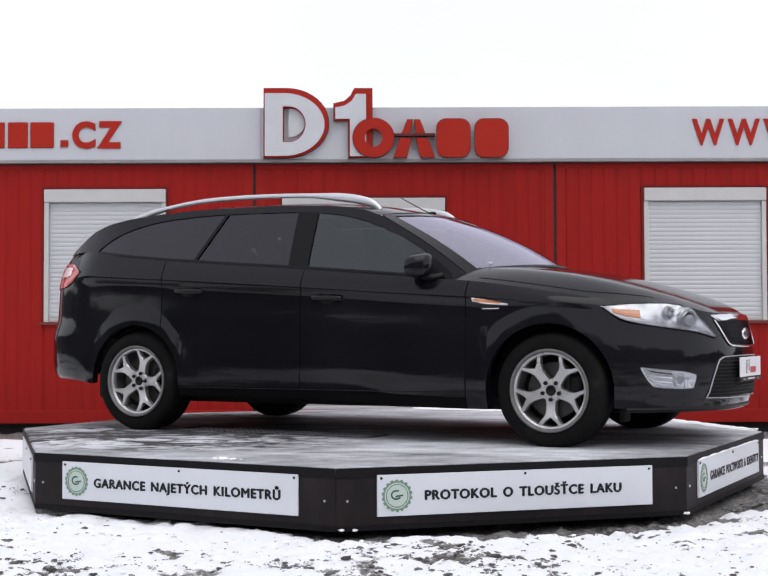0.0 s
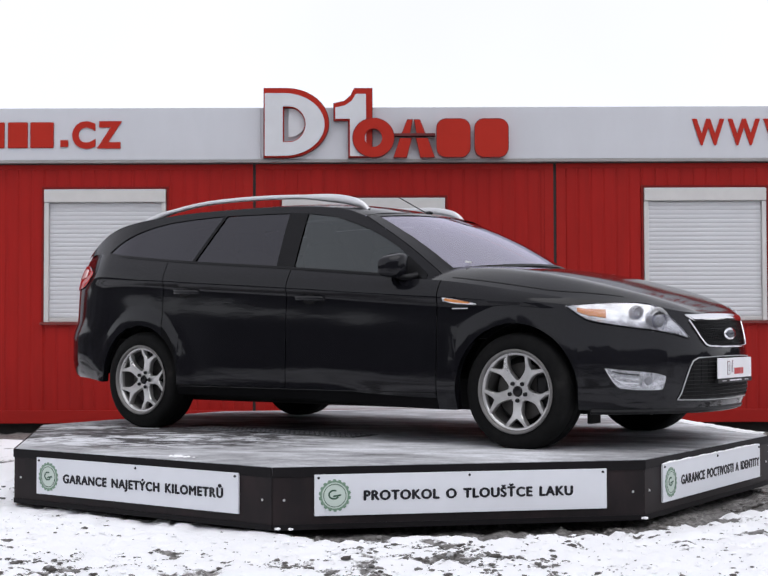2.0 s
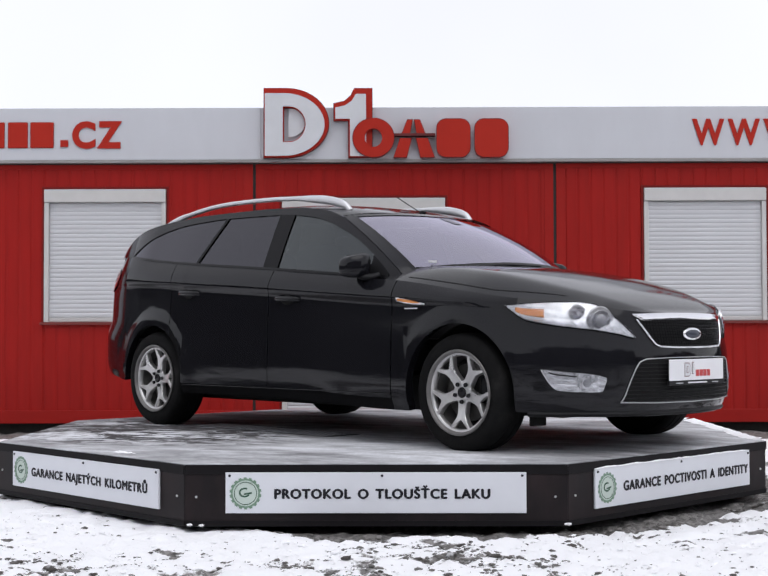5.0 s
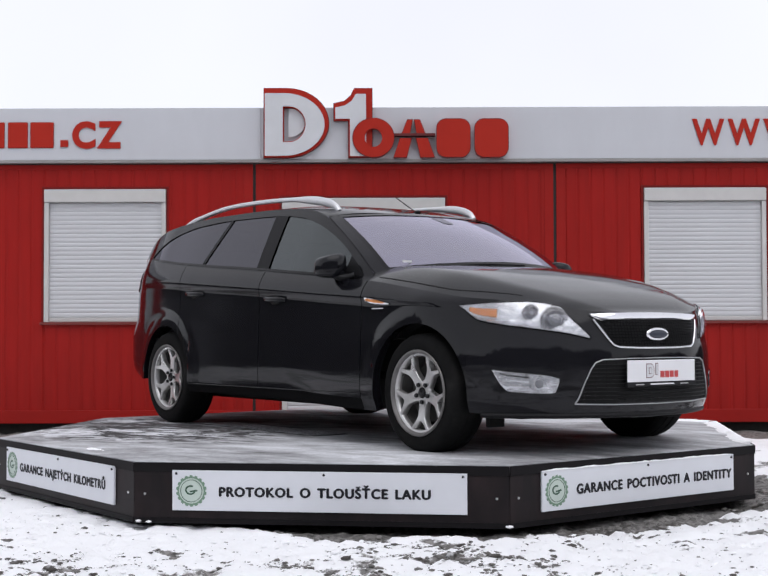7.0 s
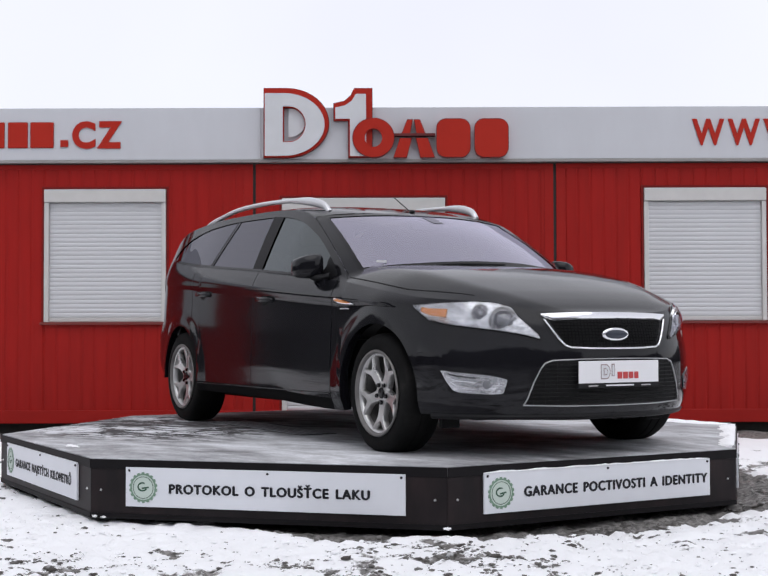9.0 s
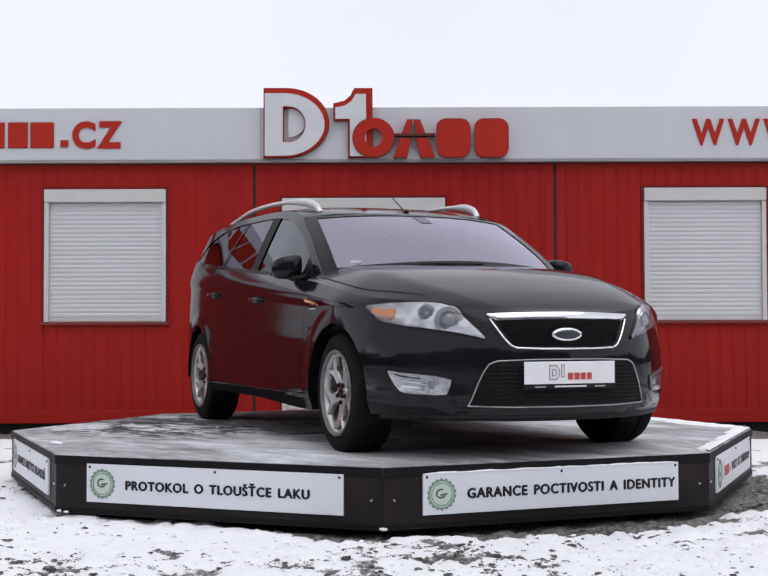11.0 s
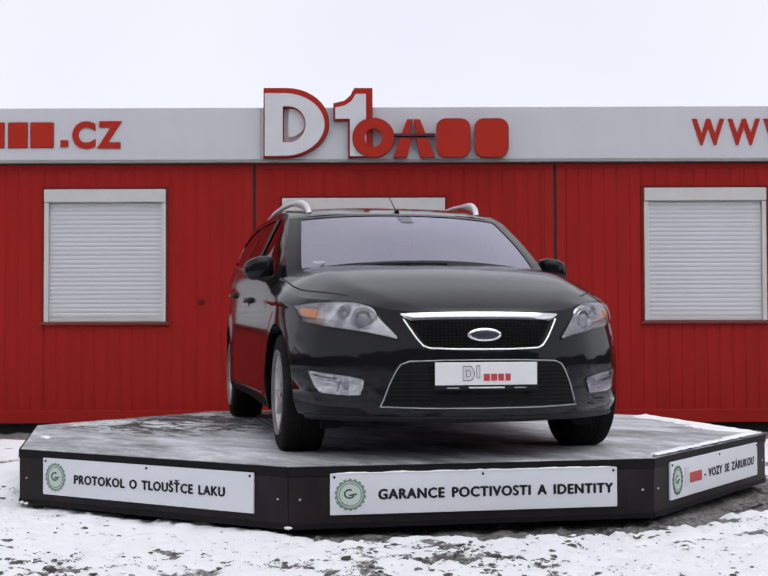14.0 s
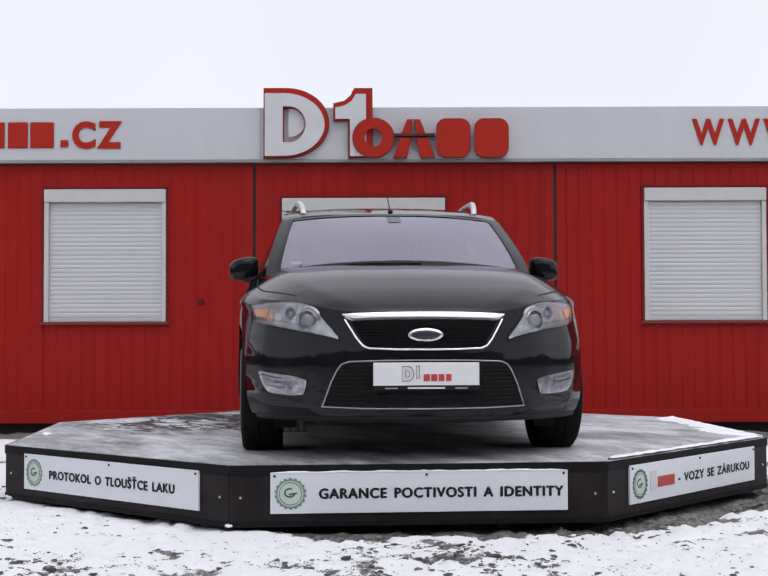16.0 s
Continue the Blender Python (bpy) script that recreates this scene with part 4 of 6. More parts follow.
def glass(name, tint, rough=0.0, ior=1.62, shine=(0.92, 0.91, 1.0), layers=1):
    m = bpy.data.materials.new(name)
    m.use_nodes = True
    n, l = m.node_tree.nodes, m.node_tree.links
    n.clear()
    out = n.new("ShaderNodeOutputMaterial")
    clear = n.new("ShaderNodeBsdfTransparent")
    clear.inputs["Color"].default_value = (*tint, 1)
    gloss = n.new("ShaderNodeBsdfGlossy")
    gloss.inputs["Roughness"].default_value = rough
    gloss.inputs["Color"].default_value = (*shine, 1)
    fr = n.new("ShaderNodeFresnel")
    fr.inputs["IOR"].default_value = ior
    mix = n.new("ShaderNodeMixShader")
    share = fr.outputs[0]
    if layers == 2:
        # two faces of the pane mirror one after the other: 2R / (1 + R)
        twice, more, both = n.new("ShaderNodeMath"), n.new("ShaderNodeMath"), n.new("ShaderNodeMath")
        twice.operation, more.operation, both.operation = "MULTIPLY", "ADD", "DIVIDE"
        twice.inputs[1].default_value, more.inputs[1].default_value = 2.0, 1.0
        l.new(share, twice.inputs[0])
        l.new(share, more.inputs[0])
        l.new(twice.outputs[0], both.inputs[0])
        l.new(more.outputs[0], both.inputs[1])
        share = both.outputs[0]
    l.new(share, mix.inputs["Fac"])
    l.new(clear.outputs[0], mix.inputs[1])
    l.new(gloss.outputs[0], mix.inputs[2])
    l.new(mix.outputs[0], out.inputs["Surface"])
    return m


WINDSCREEN = glass("windscreen_glass", (0.52, 0.53, 0.60), ior=3.0, shine=(0.88, 0.85, 1.0), layers=2)
SIDE_GLASS = glass("side_glass", (0.13, 0.15, 0.15), ior=1.8, shine=(0.84, 0.90, 0.92))
DARK_GLASS = glass("privacy_glass", (0.05, 0.05, 0.055))
LAMP_GLASS = glass("lamp_glass", (0.93, 0.94, 0.95))


class Curve:
    """A smooth function through points, x rising."""

    def __init__(self, *pts):
        self.p = sorted(pts)
        x = [a for a, b in self.p]
        y = [b for a, b in self.p]
        d = [(y[i + 1] - y[i]) / (x[i + 1] - x[i]) for i in range(len(x) - 1)]
        s = [d[0]]
        for i in range(1, len(d)):
            s.append(0 if d[i - 1] * d[i] <= 0 else 2 * d[i - 1] * d[i] / (d[i - 1] + d[i]))
        s.append(d[-1])
        self.x, self.y, self.s = x, y, s

    def __call__(self, v):
        x, y, s = self.x, self.y, self.s
        if v <= x[0]:
            return y[0]
        if v >= x[-1]:
            return y[-1]
        i = max(k for k in range(len(x) - 1) if x[k] <= v)
        h = x[i + 1] - x[i]
        t = (v - x[i]) / h
        return (2 * t ** 3 - 3 * t * t + 1) * y[i] + (t ** 3 - 2 * t * t + t) * h * s[i] + (3 * t * t - 2 * t ** 3) * y[i + 1] + (t ** 3 - t * t) * h * s[i + 1]


def smooth(a, b, v):
    t = max(0.0, min(1.0, (v - a) / (b - a)))
    return t * t * (3 - 2 * t)


AXLE_F, AXLE_R, HUB_Z, TYRE_R = 1.477, -1.373, 0.330, 0.320
WHEEL_Z = {AXLE_F: 0.321, AXLE_R: 0.330}
ARCH_R = 0.362
# plan outline at bumper height, from the nose's middle along the side to the tail's middle
PLAN = [(2.350, 0.0), (2.343, 0.16), (2.322, 0.30), (2.275, 0.44), (2.205, 0.57), (2.10, 0.69), (1.965, 0.815), (1.81, 0.888), (1.60, 0.924), (1.30, 0.934), (0.8, 0.934), (0.0, 0.935), (-0.8, 0.935), (-1.4, 0.922), (-1.8, 0.885), (-2.08, 0.82), (-2.25, 0.715), (-2.36, 0.55), (-2.41, 0.32), (-2.42, 0.0)]


def dense_plan():
    pts = [Vector(p) for p in PLAN]
    pts = [Vector((pts[0].x, -pts[1].y))] + pts + [Vector((pts[-1].x, -pts[-2].y))]
    out = []
    for i in range(1, len(pts) - 2):
        p0, p1, p2, p3 = pts[i - 1:i + 3]
        for k in range(16):
            t = k / 16
            out.append(0.5 * ((2 * p1) + (p2 - p0) * t + (2 * p0 - 5 * p1 + 4 * p2 - p3) * t * t + (3 * p1 - p0 - 3 * p2 + p3) * t ** 3))
    out.append(pts[-2])
    return out


PLAN_D = dense_plan()
PLAN_S = [0.0]
for a, b in zip(PLAN_D, PLAN_D[1:]):
    PLAN_S.append(PLAN_S[-1] + (b - a).length)


def plan_at(s):
    """Place and outward direction on the outline, s metres from the nose."""
    s = max(0.0, min(PLAN_S[-1] - 1e-6, s))
    i = int(np.searchsorted(PLAN_S, s, side="right")) - 1
    t = (s - PLAN_S[i]) / (PLAN_S[i + 1] - PLAN_S[i])

    def nrm(k):
        a, b = PLAN_D[max(0, k - 1)], PLAN_D[min(len(PLAN_D) - 1, k + 1)]
        d = (b - a).normalized()
        return Vector((d.y, -d.x)) if k not in (0, len(PLAN_D) - 1) else Vector((1, 0)) if k == 0 else Vector((-1, 0))
    n = (nrm(i) * (1 - t) + nrm(i + 1) * t).normalized()
    return PLAN_D[i] * (1 - t) + PLAN_D[i + 1] * t, n


def s_of_x(x):
    """Arc length where the outline passes x on the flank."""
    for i in range(len(PLAN_D) - 1):
        if PLAN_D[i].x >= x > PLAN_D[i + 1].x:
            t = (PLAN_D[i].x - x) / (PLAN_D[i].x - PLAN_D[i + 1].x)
            return PLAN_S[i] * (1 - t) + PLAN_S[i + 1] * t
    return 0.0


def s_of_y(y):
    """Arc length where the outline passes y on the nose."""
    for i in range(len(PLAN_D) - 1):
        if PLAN_D[i].y <= y < PLAN_D[i + 1].y:
            t = (y - PLAN_D[i].y) / (PLAN_D[i + 1].y - PLAN_D[i].y)
            return PLAN_S[i] * (1 - t) + PLAN_S[i + 1] * t
    return 0.0


BELT = Curve((-2.42, 1.10), (-2.2, 1.15), (-1.95, 1.19), (-1.68, 1.168), (-1.43, 1.13), (-0.92, 1.085), (-0.14, 1.028), (0.58, 0.97), (0.77, 0.953), (1.0, 0.935), (1.3, 0.895), (1.55, 0.858), (1.76, 0.828), (1.9, 0.815), (2.05, 0.805), (2.18, 0.785), (2.26, 0.758), (2.35, 0.738))
CREASE = Curve((-2.4, 1.035), (-1.0, 0.965), (0.9, 0.842), (2.4, 0.75))
FLOOR = Curve((-2.42, 0.34), (-2.0, 0.33), (-1.74, 0.31), (-1.0, 0.245), (0.0, 0.24), (1.0, 0.21), (1.84, 0.23), (2.1, 0.215), (2.35, 0.20))
INSET_NOSE = Curve((0.2, 0.055), (0.25, 0.022), (0.33, 0.002), (0.4, 0.0), (0.5, 0.0), (0.62, 0.018), (0.70, 0.038), (0.78, 0.066), (0.86, 0.11))
INSET_TAIL = Curve((0.3, 0.08), (0.36, 0.02), (0.45, 0.0), (0.62, 0.0), (0.72, 0.03), (0.95, 0.045), (1.2, 0.13))


def inset_flank(x, z):
    zc, zt = CREASE(x), BELT(x)
    if z > zc:
        q = (z - zc) / max(0.02, zt - zc)
        v = 0.006 + 0.052 * q ** 1.6
    else:
        d = zc - z
        v = 0.006 + 0.009 * smooth(0, 0.022, d) * (1 - smooth(0.05, 0.26, d))
    v += 0.030 * smooth(0.31, 0.21, z) - 0.006 * smooth(0.60, 0.37, z)
    # swage low on the doors
    v += 0.004 * math.exp(-((z - 0.345) / 0.016) ** 2)
    for ax in (AXLE_F, AXLE_R):
        r = math.hypot(x - ax, z - HUB_Z)
        lip = 0.013 if ax == AXLE_R else 0.009
        v -= lip * (1 - smooth(ARCH_R + 0.035, ARCH_R + 0.12, r)) * smooth(1.05, 0.95, z)
    return v


def skin(s, z):
    """Place on the lower body's skin and its outward direction in plan."""
    o, n = plan_at(s)
    wf, wr = smooth(1.45, 1.95, o.x), smooth(-1.75, -2.15, o.x)
    v = INSET_NOSE(z) * wf + INSET_TAIL(z) * wr + inset_flank(o.x, z) * (1 - wf - wr)
    return Vector((o.x - n.x * v, o.y - n.y * v, z)), n


def z_low(x):
    z = FLOOR(x)
    for ax in (AXLE_F, AXLE_R):
        d = ARCH_R ** 2 - (x - ax) ** 2
        if d > 0:
            z = max(z, HUB_Z + math.sqrt(d))
    return z


SEAM_F, SEAM_B, SEAM_R = 0.985, -0.108, -1.16


def stations():
    ss = [s_of_y(0.0) + k * 0.028 for k in range(0, 34)]
    ss = [s for s in ss if plan_at(s)[0].x > 1.86]
    xs = set()
    for ax in (AXLE_F, AXLE_R):
        for k in range(0, 37):
            xs.add(round(ax + (ARCH_R + 0.0004) * math.cos(math.pi * k / 36), 5))
    for sm in (SEAM_F, SEAM_B, SEAM_R):
        xs |= {sm - 0.0035, sm - 0.0025, sm + 0.0025, sm + 0.0035}
    x = 0.95
    while x > -1.0:
        if all(abs(x - q) > 0.012 for q in xs):
            xs.add(round(x, 4))
        x -= 0.06
    xs |= {1.035, 1.075}
    side = [s_of_x(v) for v in sorted(xs, reverse=True)]
    tail = []
    s = s_of_x(-1.78)
    while s < PLAN_S[-1] - 0.01:
        tail.append(s)
        s += 0.055
    return ss + side + tail + [PLAN_S[-1]]


def mirrored(bm):
    """Adds the mirror image across the car's middle."""
    other = bm.copy()
    for v in other.verts:
        v.co.y = -v.co.y
    bmesh.ops.reverse_faces(other, faces=other.faces[:])
    add(bm, other)
    bmesh.ops.remove_doubles(bm, verts=bm.verts[:], dist=0.0004)
    return bm


def flip(bm, side):
    """The bmesh as it is for the left (+1), mirrored for the right (-1)."""
    if side < 0:
        for v in bm.verts:
            v.co.y = -v.co.y
        bmesh.ops.reverse_faces(bm, faces=bm.faces[:])
    return bm


def grid_faces(bm, P, keep=None, closed=False):
    """Faces over rows of points (None: no point); keep(i, j) picks the cells."""
    made = {}

    def v(i, j):
        if (i, j) not in made:
            made[i, j] = bm.verts.new(P[i][j])
        return made[i, j]
    for i in range(len(P) - 1):
        for j in range(len(P[0]) - 1):
            if keep is None or keep(i, j):
                quad = [v(i, j), v(i + 1, j), v(i + 1, j + 1), v(i, j + 1)]
                if (quad[0].co - quad[1].co).length < 1e-6 and (quad[2].co - quad[3].co).length < 1e-6:
                    continue
                bm.faces.new(quad)
    return bm


def build_lower_body():
    st = stations()
    P, X = [], []
    for s in st:
        x = plan_at(s)[0].x
        zl, zt = z_low(x), BELT(x)
        zs = [zl, zl + 0.012, zl + 0.03, zl + 0.062, zl + 0.066]
        z0 = zs[-1]
        zc = min(CREASE(x), z0 + 0.8 * (zt - z0))
        zu = max(zc - 0.022, z0 + 0.7 * (zc - z0))
        zs += [z0 + (zu - z0) * k / 11 for k in range(1, 12)] + [zc] + [zc + (zt - zc) * k / 6 for k in range(1, 7)]
        P.append([skin(s, z)[0] for z in zs])
        X.append(x)
    top = [row[-1] for row in P]

    def zone(i, j):
        xm = (X[i] + X[i + 1]) / 2
        for sm in (SEAM_F, SEAM_B, SEAM_R):
            if abs(xm - sm) < 0.003 and j >= 3 and (sm != SEAM_R or j >= 3):
                return "gap"
        if SEAM_B < xm < SEAM_F:
            return "gap" if j == 3 else "front_door" if j > 3 else "sill"
        if SEAM_R < xm < SEAM_B:
            return "gap" if j == 3 else "rear_door" if j > 3 else "sill"
        return "body"
    # recess the seams
    body = grid_faces(bmesh.new(), P, lambda i, j: zone(i, j) == "body")
    # rolled arch edge: a flange turned inwards along the lower rim
    flange = [[row[0] for row in P], [row[0] - Vector((0, 0.05 if abs(row[0].y) > 0.5 else 0.0, -0.004)) for row in P]]
    grid_faces(body, [list(r) for r in zip(*flange)], lambda i, j: -1.8 < X[i] < 1.9)
    part("body", mirrored(body), PAINT, CAR, "glossy black body shell", smooth=35)
    gap = grid_faces(bmesh.new(), [[p - Vector((0, 0.007, 0)) for p in row] for row in P], lambda i, j: zone(i, j) == "gap")
    part("door_gap", mirrored(gap), GAP, CAR)
    for side in (1, -1):
        part("sill", flip(grid_faces(bmesh.new(), P, lambda i, j: zone(i, j) == "sill"), side), SILL_BLACK, CAR, "matt black sill below the doors", smooth=35)
        for nm in ("front_door", "rear_door"):
            part(nm, flip(grid_faces(bmesh.new(), P, lambda i, j: zone(i, j) == nm), side), PAINT, CAR, "glossy black door", smooth=35)
    return st, X, top


HOOD_MID = Curve((0.85, 1.048), (1.15, 1.038), (1.4, 1.014), (1.675, 0.963), (2.0, 0.868), (2.12, 0.822), (2.20, 0.785), (2.25, 0.758), (2.30, 0.738))
HOOD_CROWN = Curve((0.0, 1.0), (0.4, 0.95), (0.66, 0.85), (0.74, 0.79), (0.86, 0.50), (1.0, 0.0))


def build_hood(st, X, top):
    rows = [top[i] for i in range(len(st)) if 0.87 < X[i]]
    P = []
    for e in rows:
        mid = max(HOOD_MID(e.x), e.z)
        P.append([Vector((e.x, e.y * r, e.z + (mid - e.z) * HOOD_CROWN(r))) for r in (0, 0.12, 0.25, 0.38, 0.5, 0.6, 0.66, 0.7, 0.74, 0.78, 0.82, 0.86, 0.9, 0.94, 0.97, 1.0)])
    bm = grid_faces(bmesh.new(), P)
    part("hood", mirrored(bm), PAINT, CAR, "glossy black bonnet", smooth=40)
    # shut line of the bonnet along the wings
    line = []
    for e in rows:
        if 1.02 < e.x < 2.0:
            r = 0.945 - 0.05 * smooth(1.6, 1.95, e.x)
            mid = max(HOOD_MID(e.x), e.z)
            line.append([Vector((e.x, e.y * q, e.z + (mid - e.z) * HOOD_CROWN(q) + 0.0016)) for q in (r, r + 0.008)])
    for side in (1, -1):
        part("bonnet_gap", flip(grid_faces(bmesh.new(), line), side), GAP, CAR)


YB = Curve((-2.2, 0.64), (-2.1, 0.700), (-1.95, 0.768), (-1.7, 0.836), (-1.5, 0.859), (-1.0, 0.872), (0.2, 0.870), (0.5, 0.857), (0.8, 0.832), (0.97, 0.797))
GLASS_LOW = Curve((-1.77, 1.187), (-1.43, 1.147), (-0.92, 1.102), (-0.14, 1.044), (0.58, 0.985), (0.86, 0.962))
GLASS_TOP = Curve((-1.77, 1.192), (-1.68, 1.255), (-1.578, 1.305), (-1.4, 1.357), (-1.2, 1.386), (-0.788, 1.404), (-0.246, 1.397), (0.0, 1.374), (0.16, 1.342), (0.387, 1.262), (0.573, 1.172), (0.80, 1.022), (0.86, 0.972))
ROOF_EDGE = Curve((-2.12, 1.165), (-2.0, 1.258), (-1.85, 1.335), (-1.7, 1.38), (-1.4, 1.42), (-1.0, 1.443), (-0.5, 1.447), (-0.1, 1.434), (0.16, 1.402), (0.32, 1.352), (0.46, 1.280), (0.62, 1.190), (0.8, 1.075), (0.95, 0.965))
ROOF_MID = Curve((-2.06, 1.315), (-1.9, 1.365), (-1.6, 1.425), (-1.3, 1.468), (-0.8, 1.494), (-0.3, 1.487), (0.1, 1.455), (0.36, 1.406), (0.45, 1.385))


def flank_y(x, z):
    d = max(0.0, z - BELT(x))
    return YB(x) - 0.44 * d - 0.12 * d * d


def upper(x, z, out=0.0):
    return Vector((x, flank_y(x, z) + out * 0.9, z + out * 0.42))


def strip(xs, lo, hi, n=6, out=0.0, shear=0.0):
    """Points over the upper flank between two height curves."""
    P = []
    for x in xs:
        row = []
        for k in range(n + 1):
            z = lo(x) + (hi(x) - lo(x)) * k / n
            row.append(upper(x, z, out))
        P.append(row)
    return P


def span(a, b, n):
    return [a + (b - a) * k / n for k in range(n + 1)]


def build_cabin():
    frame_bm = bmesh.new()
    # below the glass, above it, and the posts between
    grid_faces(frame_bm, strip(span(0.93, -1.77, 60), BELT, lambda x: max(BELT(x) + 0.001, GLASS_LOW(x)), 2))
    grid_faces(frame_bm, strip(span(0.855, -1.765, 90), GLASS_TOP, ROOF_EDGE, 3))
    D = []
    for q in span(0, 1, 12):
        xb, xt = -1.765 - 0.345 * q, -1.765 - 0.115 * q
        D.append([upper(xb + (xt - xb) * f, BELT(xb) + (ROOF_EDGE(xt) - BELT(xb)) * f) for f in span(0, 1, 8)])
    grid_faces(frame_bm, D)
    grid_faces(frame_bm, strip(span(0.945, 0.855, 4), BELT, lambda x: max(BELT(x) + 0.002, ROOF_EDGE(x)), 3))
    # shoulder between the doors' top edge and the pillars
    grid_faces(frame_bm, [[skin(s_of_x(x), BELT(x))[0], upper(x, BELT(x)) + Vector((0, 0, 0.002))] for x in span(0.945, 0.0, 24)])
    part("cabin_frame", mirrored(frame_bm), PAINT, CAR, "black door frames and pillars", smooth=40)
    # roof
    P = []
    n = 16
    for x in span(0.315, -1.88, 44):
        row = []
        for k in range(n + 1):
            r = k / n
            xx = x + 0.13 * (1 - r * r) * smooth(-0.6, 0.315, x) - 0.17 * (1 - r * r) * smooth(-1.4, -1.88, x)
            ze = ROOF_EDGE(x)
            zm = ROOF_MID(xx)
            row.append(Vector((xx, flank_y(x, ze) * r, ze + (zm - ze) * (1 - r ** 2.6))))
        P.append(row)
    part("roof", mirrored(grid_faces(bmesh.new(), P)), PAINT, CAR, "glossy black roof", smooth=40)
    # tailgate: from the roof's rear edge to the tail
    rear = []
    tail = [skin(s, BELT(plan_at(s)[0].x))[0] for s in np.linspace(PLAN_S[-1], s_of_x(-2.11), n + 1)]
    for k in range(n + 1):
        a, b = P[-1][k], tail[k]
        rear.append([a.lerp(b, t) + Vector((-0.03 * math.sin(math.pi * t), 0, 0)) for t in (0, 0.2, 0.4, 0.6, 0.8, 1)])
    part("tailgate", mirrored(grid_faces(bmesh.new(), rear)), PAINT, CAR, "glossy black tailgate", smooth=50)
    # windscreen
    P = []
    edge_x = span(0.315, 0.945, 14)
    for x in edge_x:
        e = upper(x, ROOF_EDGE(x))
        t = (x - 0.315) / 0.63
        c = Vector((0.445 + 0.80 * t, 0, 1.387 - 0.368 * t + 0.035 * math.sin(math.pi * t)))
        P.append([Vector((e.x + (c.x - e.x) * (1 - r * r), e.y * r, e.z + (c.z - e.z) * (1 - r ** (2.6 - 0.6 * smooth(0, 0.4, t))))) for r in span(0, 1, 14)])
    part("windscreen", mirrored(grid_faces(bmesh.new(), P)), WINDSCREEN, CAR, "clear windscreen reflecting the sky", smooth=60).visible_shadow = False
    # black band round the windscreen's edge
    Q = [[P[i][12].lerp(P[i][13], f) + Vector((0.002, 0, 0.004)) for f in (0.55, 1.0)] for i in range(15)]
    F = [[P[i][j] + Vector((0.002, 0, 0.004)) for j in (13, 14)] for i in range(15)]
    for side in (1, -1):
        part("front_pillar", flip(grid_faces(bmesh.new(), F), side), PAINT, CAR, "glossy black windscreen pillar", smooth=60)
        part("windscreen_trim", flip(grid_faces(bmesh.new(), Q), side), GLOSS_BLACK, CAR)
    Q = [[P[0][j].lerp(P[1][j], f) + Vector((0.002, 0, 0.004)) for j in range(15)] for f in (0.0, 0.8)]
    part("windscreen_header", mirrored(grid_faces(bmesh.new(), Q)), GLOSS_BLACK, CAR, "black band along the windscreen's top")
    Q = [[P[0][0].lerp(P[4][0], f) + Vector((0.001, y * (1 - 0.3 * f), 0.003)) for y in (-0.05, 0.0, 0.05)] for f in (0.32, 0.5, 0.7, 0.9)]
    part("sensor_cover", grid_faces(bmesh.new(), Q), SENSOR, CAR, "dark grey sensor cover behind the windscreen's top")
    Q = [[P[i][j] + Vector((0.002, 0, 0.003)) for j in range(15)] for i in (13, 14)]
    part("cowl", mirrored(grid_faces(bmesh.new(), Q)), BLACK_PLASTIC, CAR)
    # side windows, with the posts between them
    for side in (1, -1):
        def pane(nm, x0, x1, material, lean0, lean1, label):
            P = []
            for q in span(0, 1, 24):
                row = []
                for k in range(9):
                    f = k / 8
                    x = (x0 + lean0 * f) * (1 - q) + (x1 + lean1 * f) * q
                    z = GLASS_LOW(x) + (GLASS_TOP(x) - GLASS_LOW(x)) * f
                    row.append(upper(x, z, -0.006))
                P.append(row)
            ob = part(nm, flip(grid_faces(bmesh.new(), P), side), material, CAR, label, smooth=60)
            ob.visible_shadow = False

        def post(x0, x1, lean0, lean1):
            P = []
            for q in (0, 0.5, 1):
                row = []
                for k in range(9):
                    f = k / 8
                    x = (x0 + lean0 * f) * (1 - q) + (x1 + lean1 * f) * q
                    z = GLASS_LOW(x) + (GLASS_TOP(x) - GLASS_LOW(x)) * f
                    row.append(upper(x, z, 0.001))
                P.append(row)
            part("door_post", flip(grid_faces(bmesh.new(), P), side), POST_BLACK, CAR, smooth=60)
        pane("front_window", 0.852, -0.13, SIDE_GLASS, -0.001, -0.02, "lightly tinted front side window")
        post(0.85, 0.70, -0.001, -0.002)
        post(-0.095, -0.235, -0.02, -0.025)
        pane("rear_window", -0.20, -0.945, DARK_GLASS, -0.025, 0.15, "dark privacy glass side window")
        post(-0.925, -0.95, 0.15, 0.15)
        pane("quarter_window", -0.93, -1.765, DARK_GLASS, 0.15, 0.0, "dark privacy glass rear quarter window")
        # trim line under the glass
        T = [[upper(x, GLASS_LOW(x) + dz, 0.003) for dz in (-0.010, 0.004)] for x in span(0.85, -1.76, 50)]
        part("belt_trim", flip(grid_faces(bmesh.new(), T), side), GLOSS_BLACK, CAR)


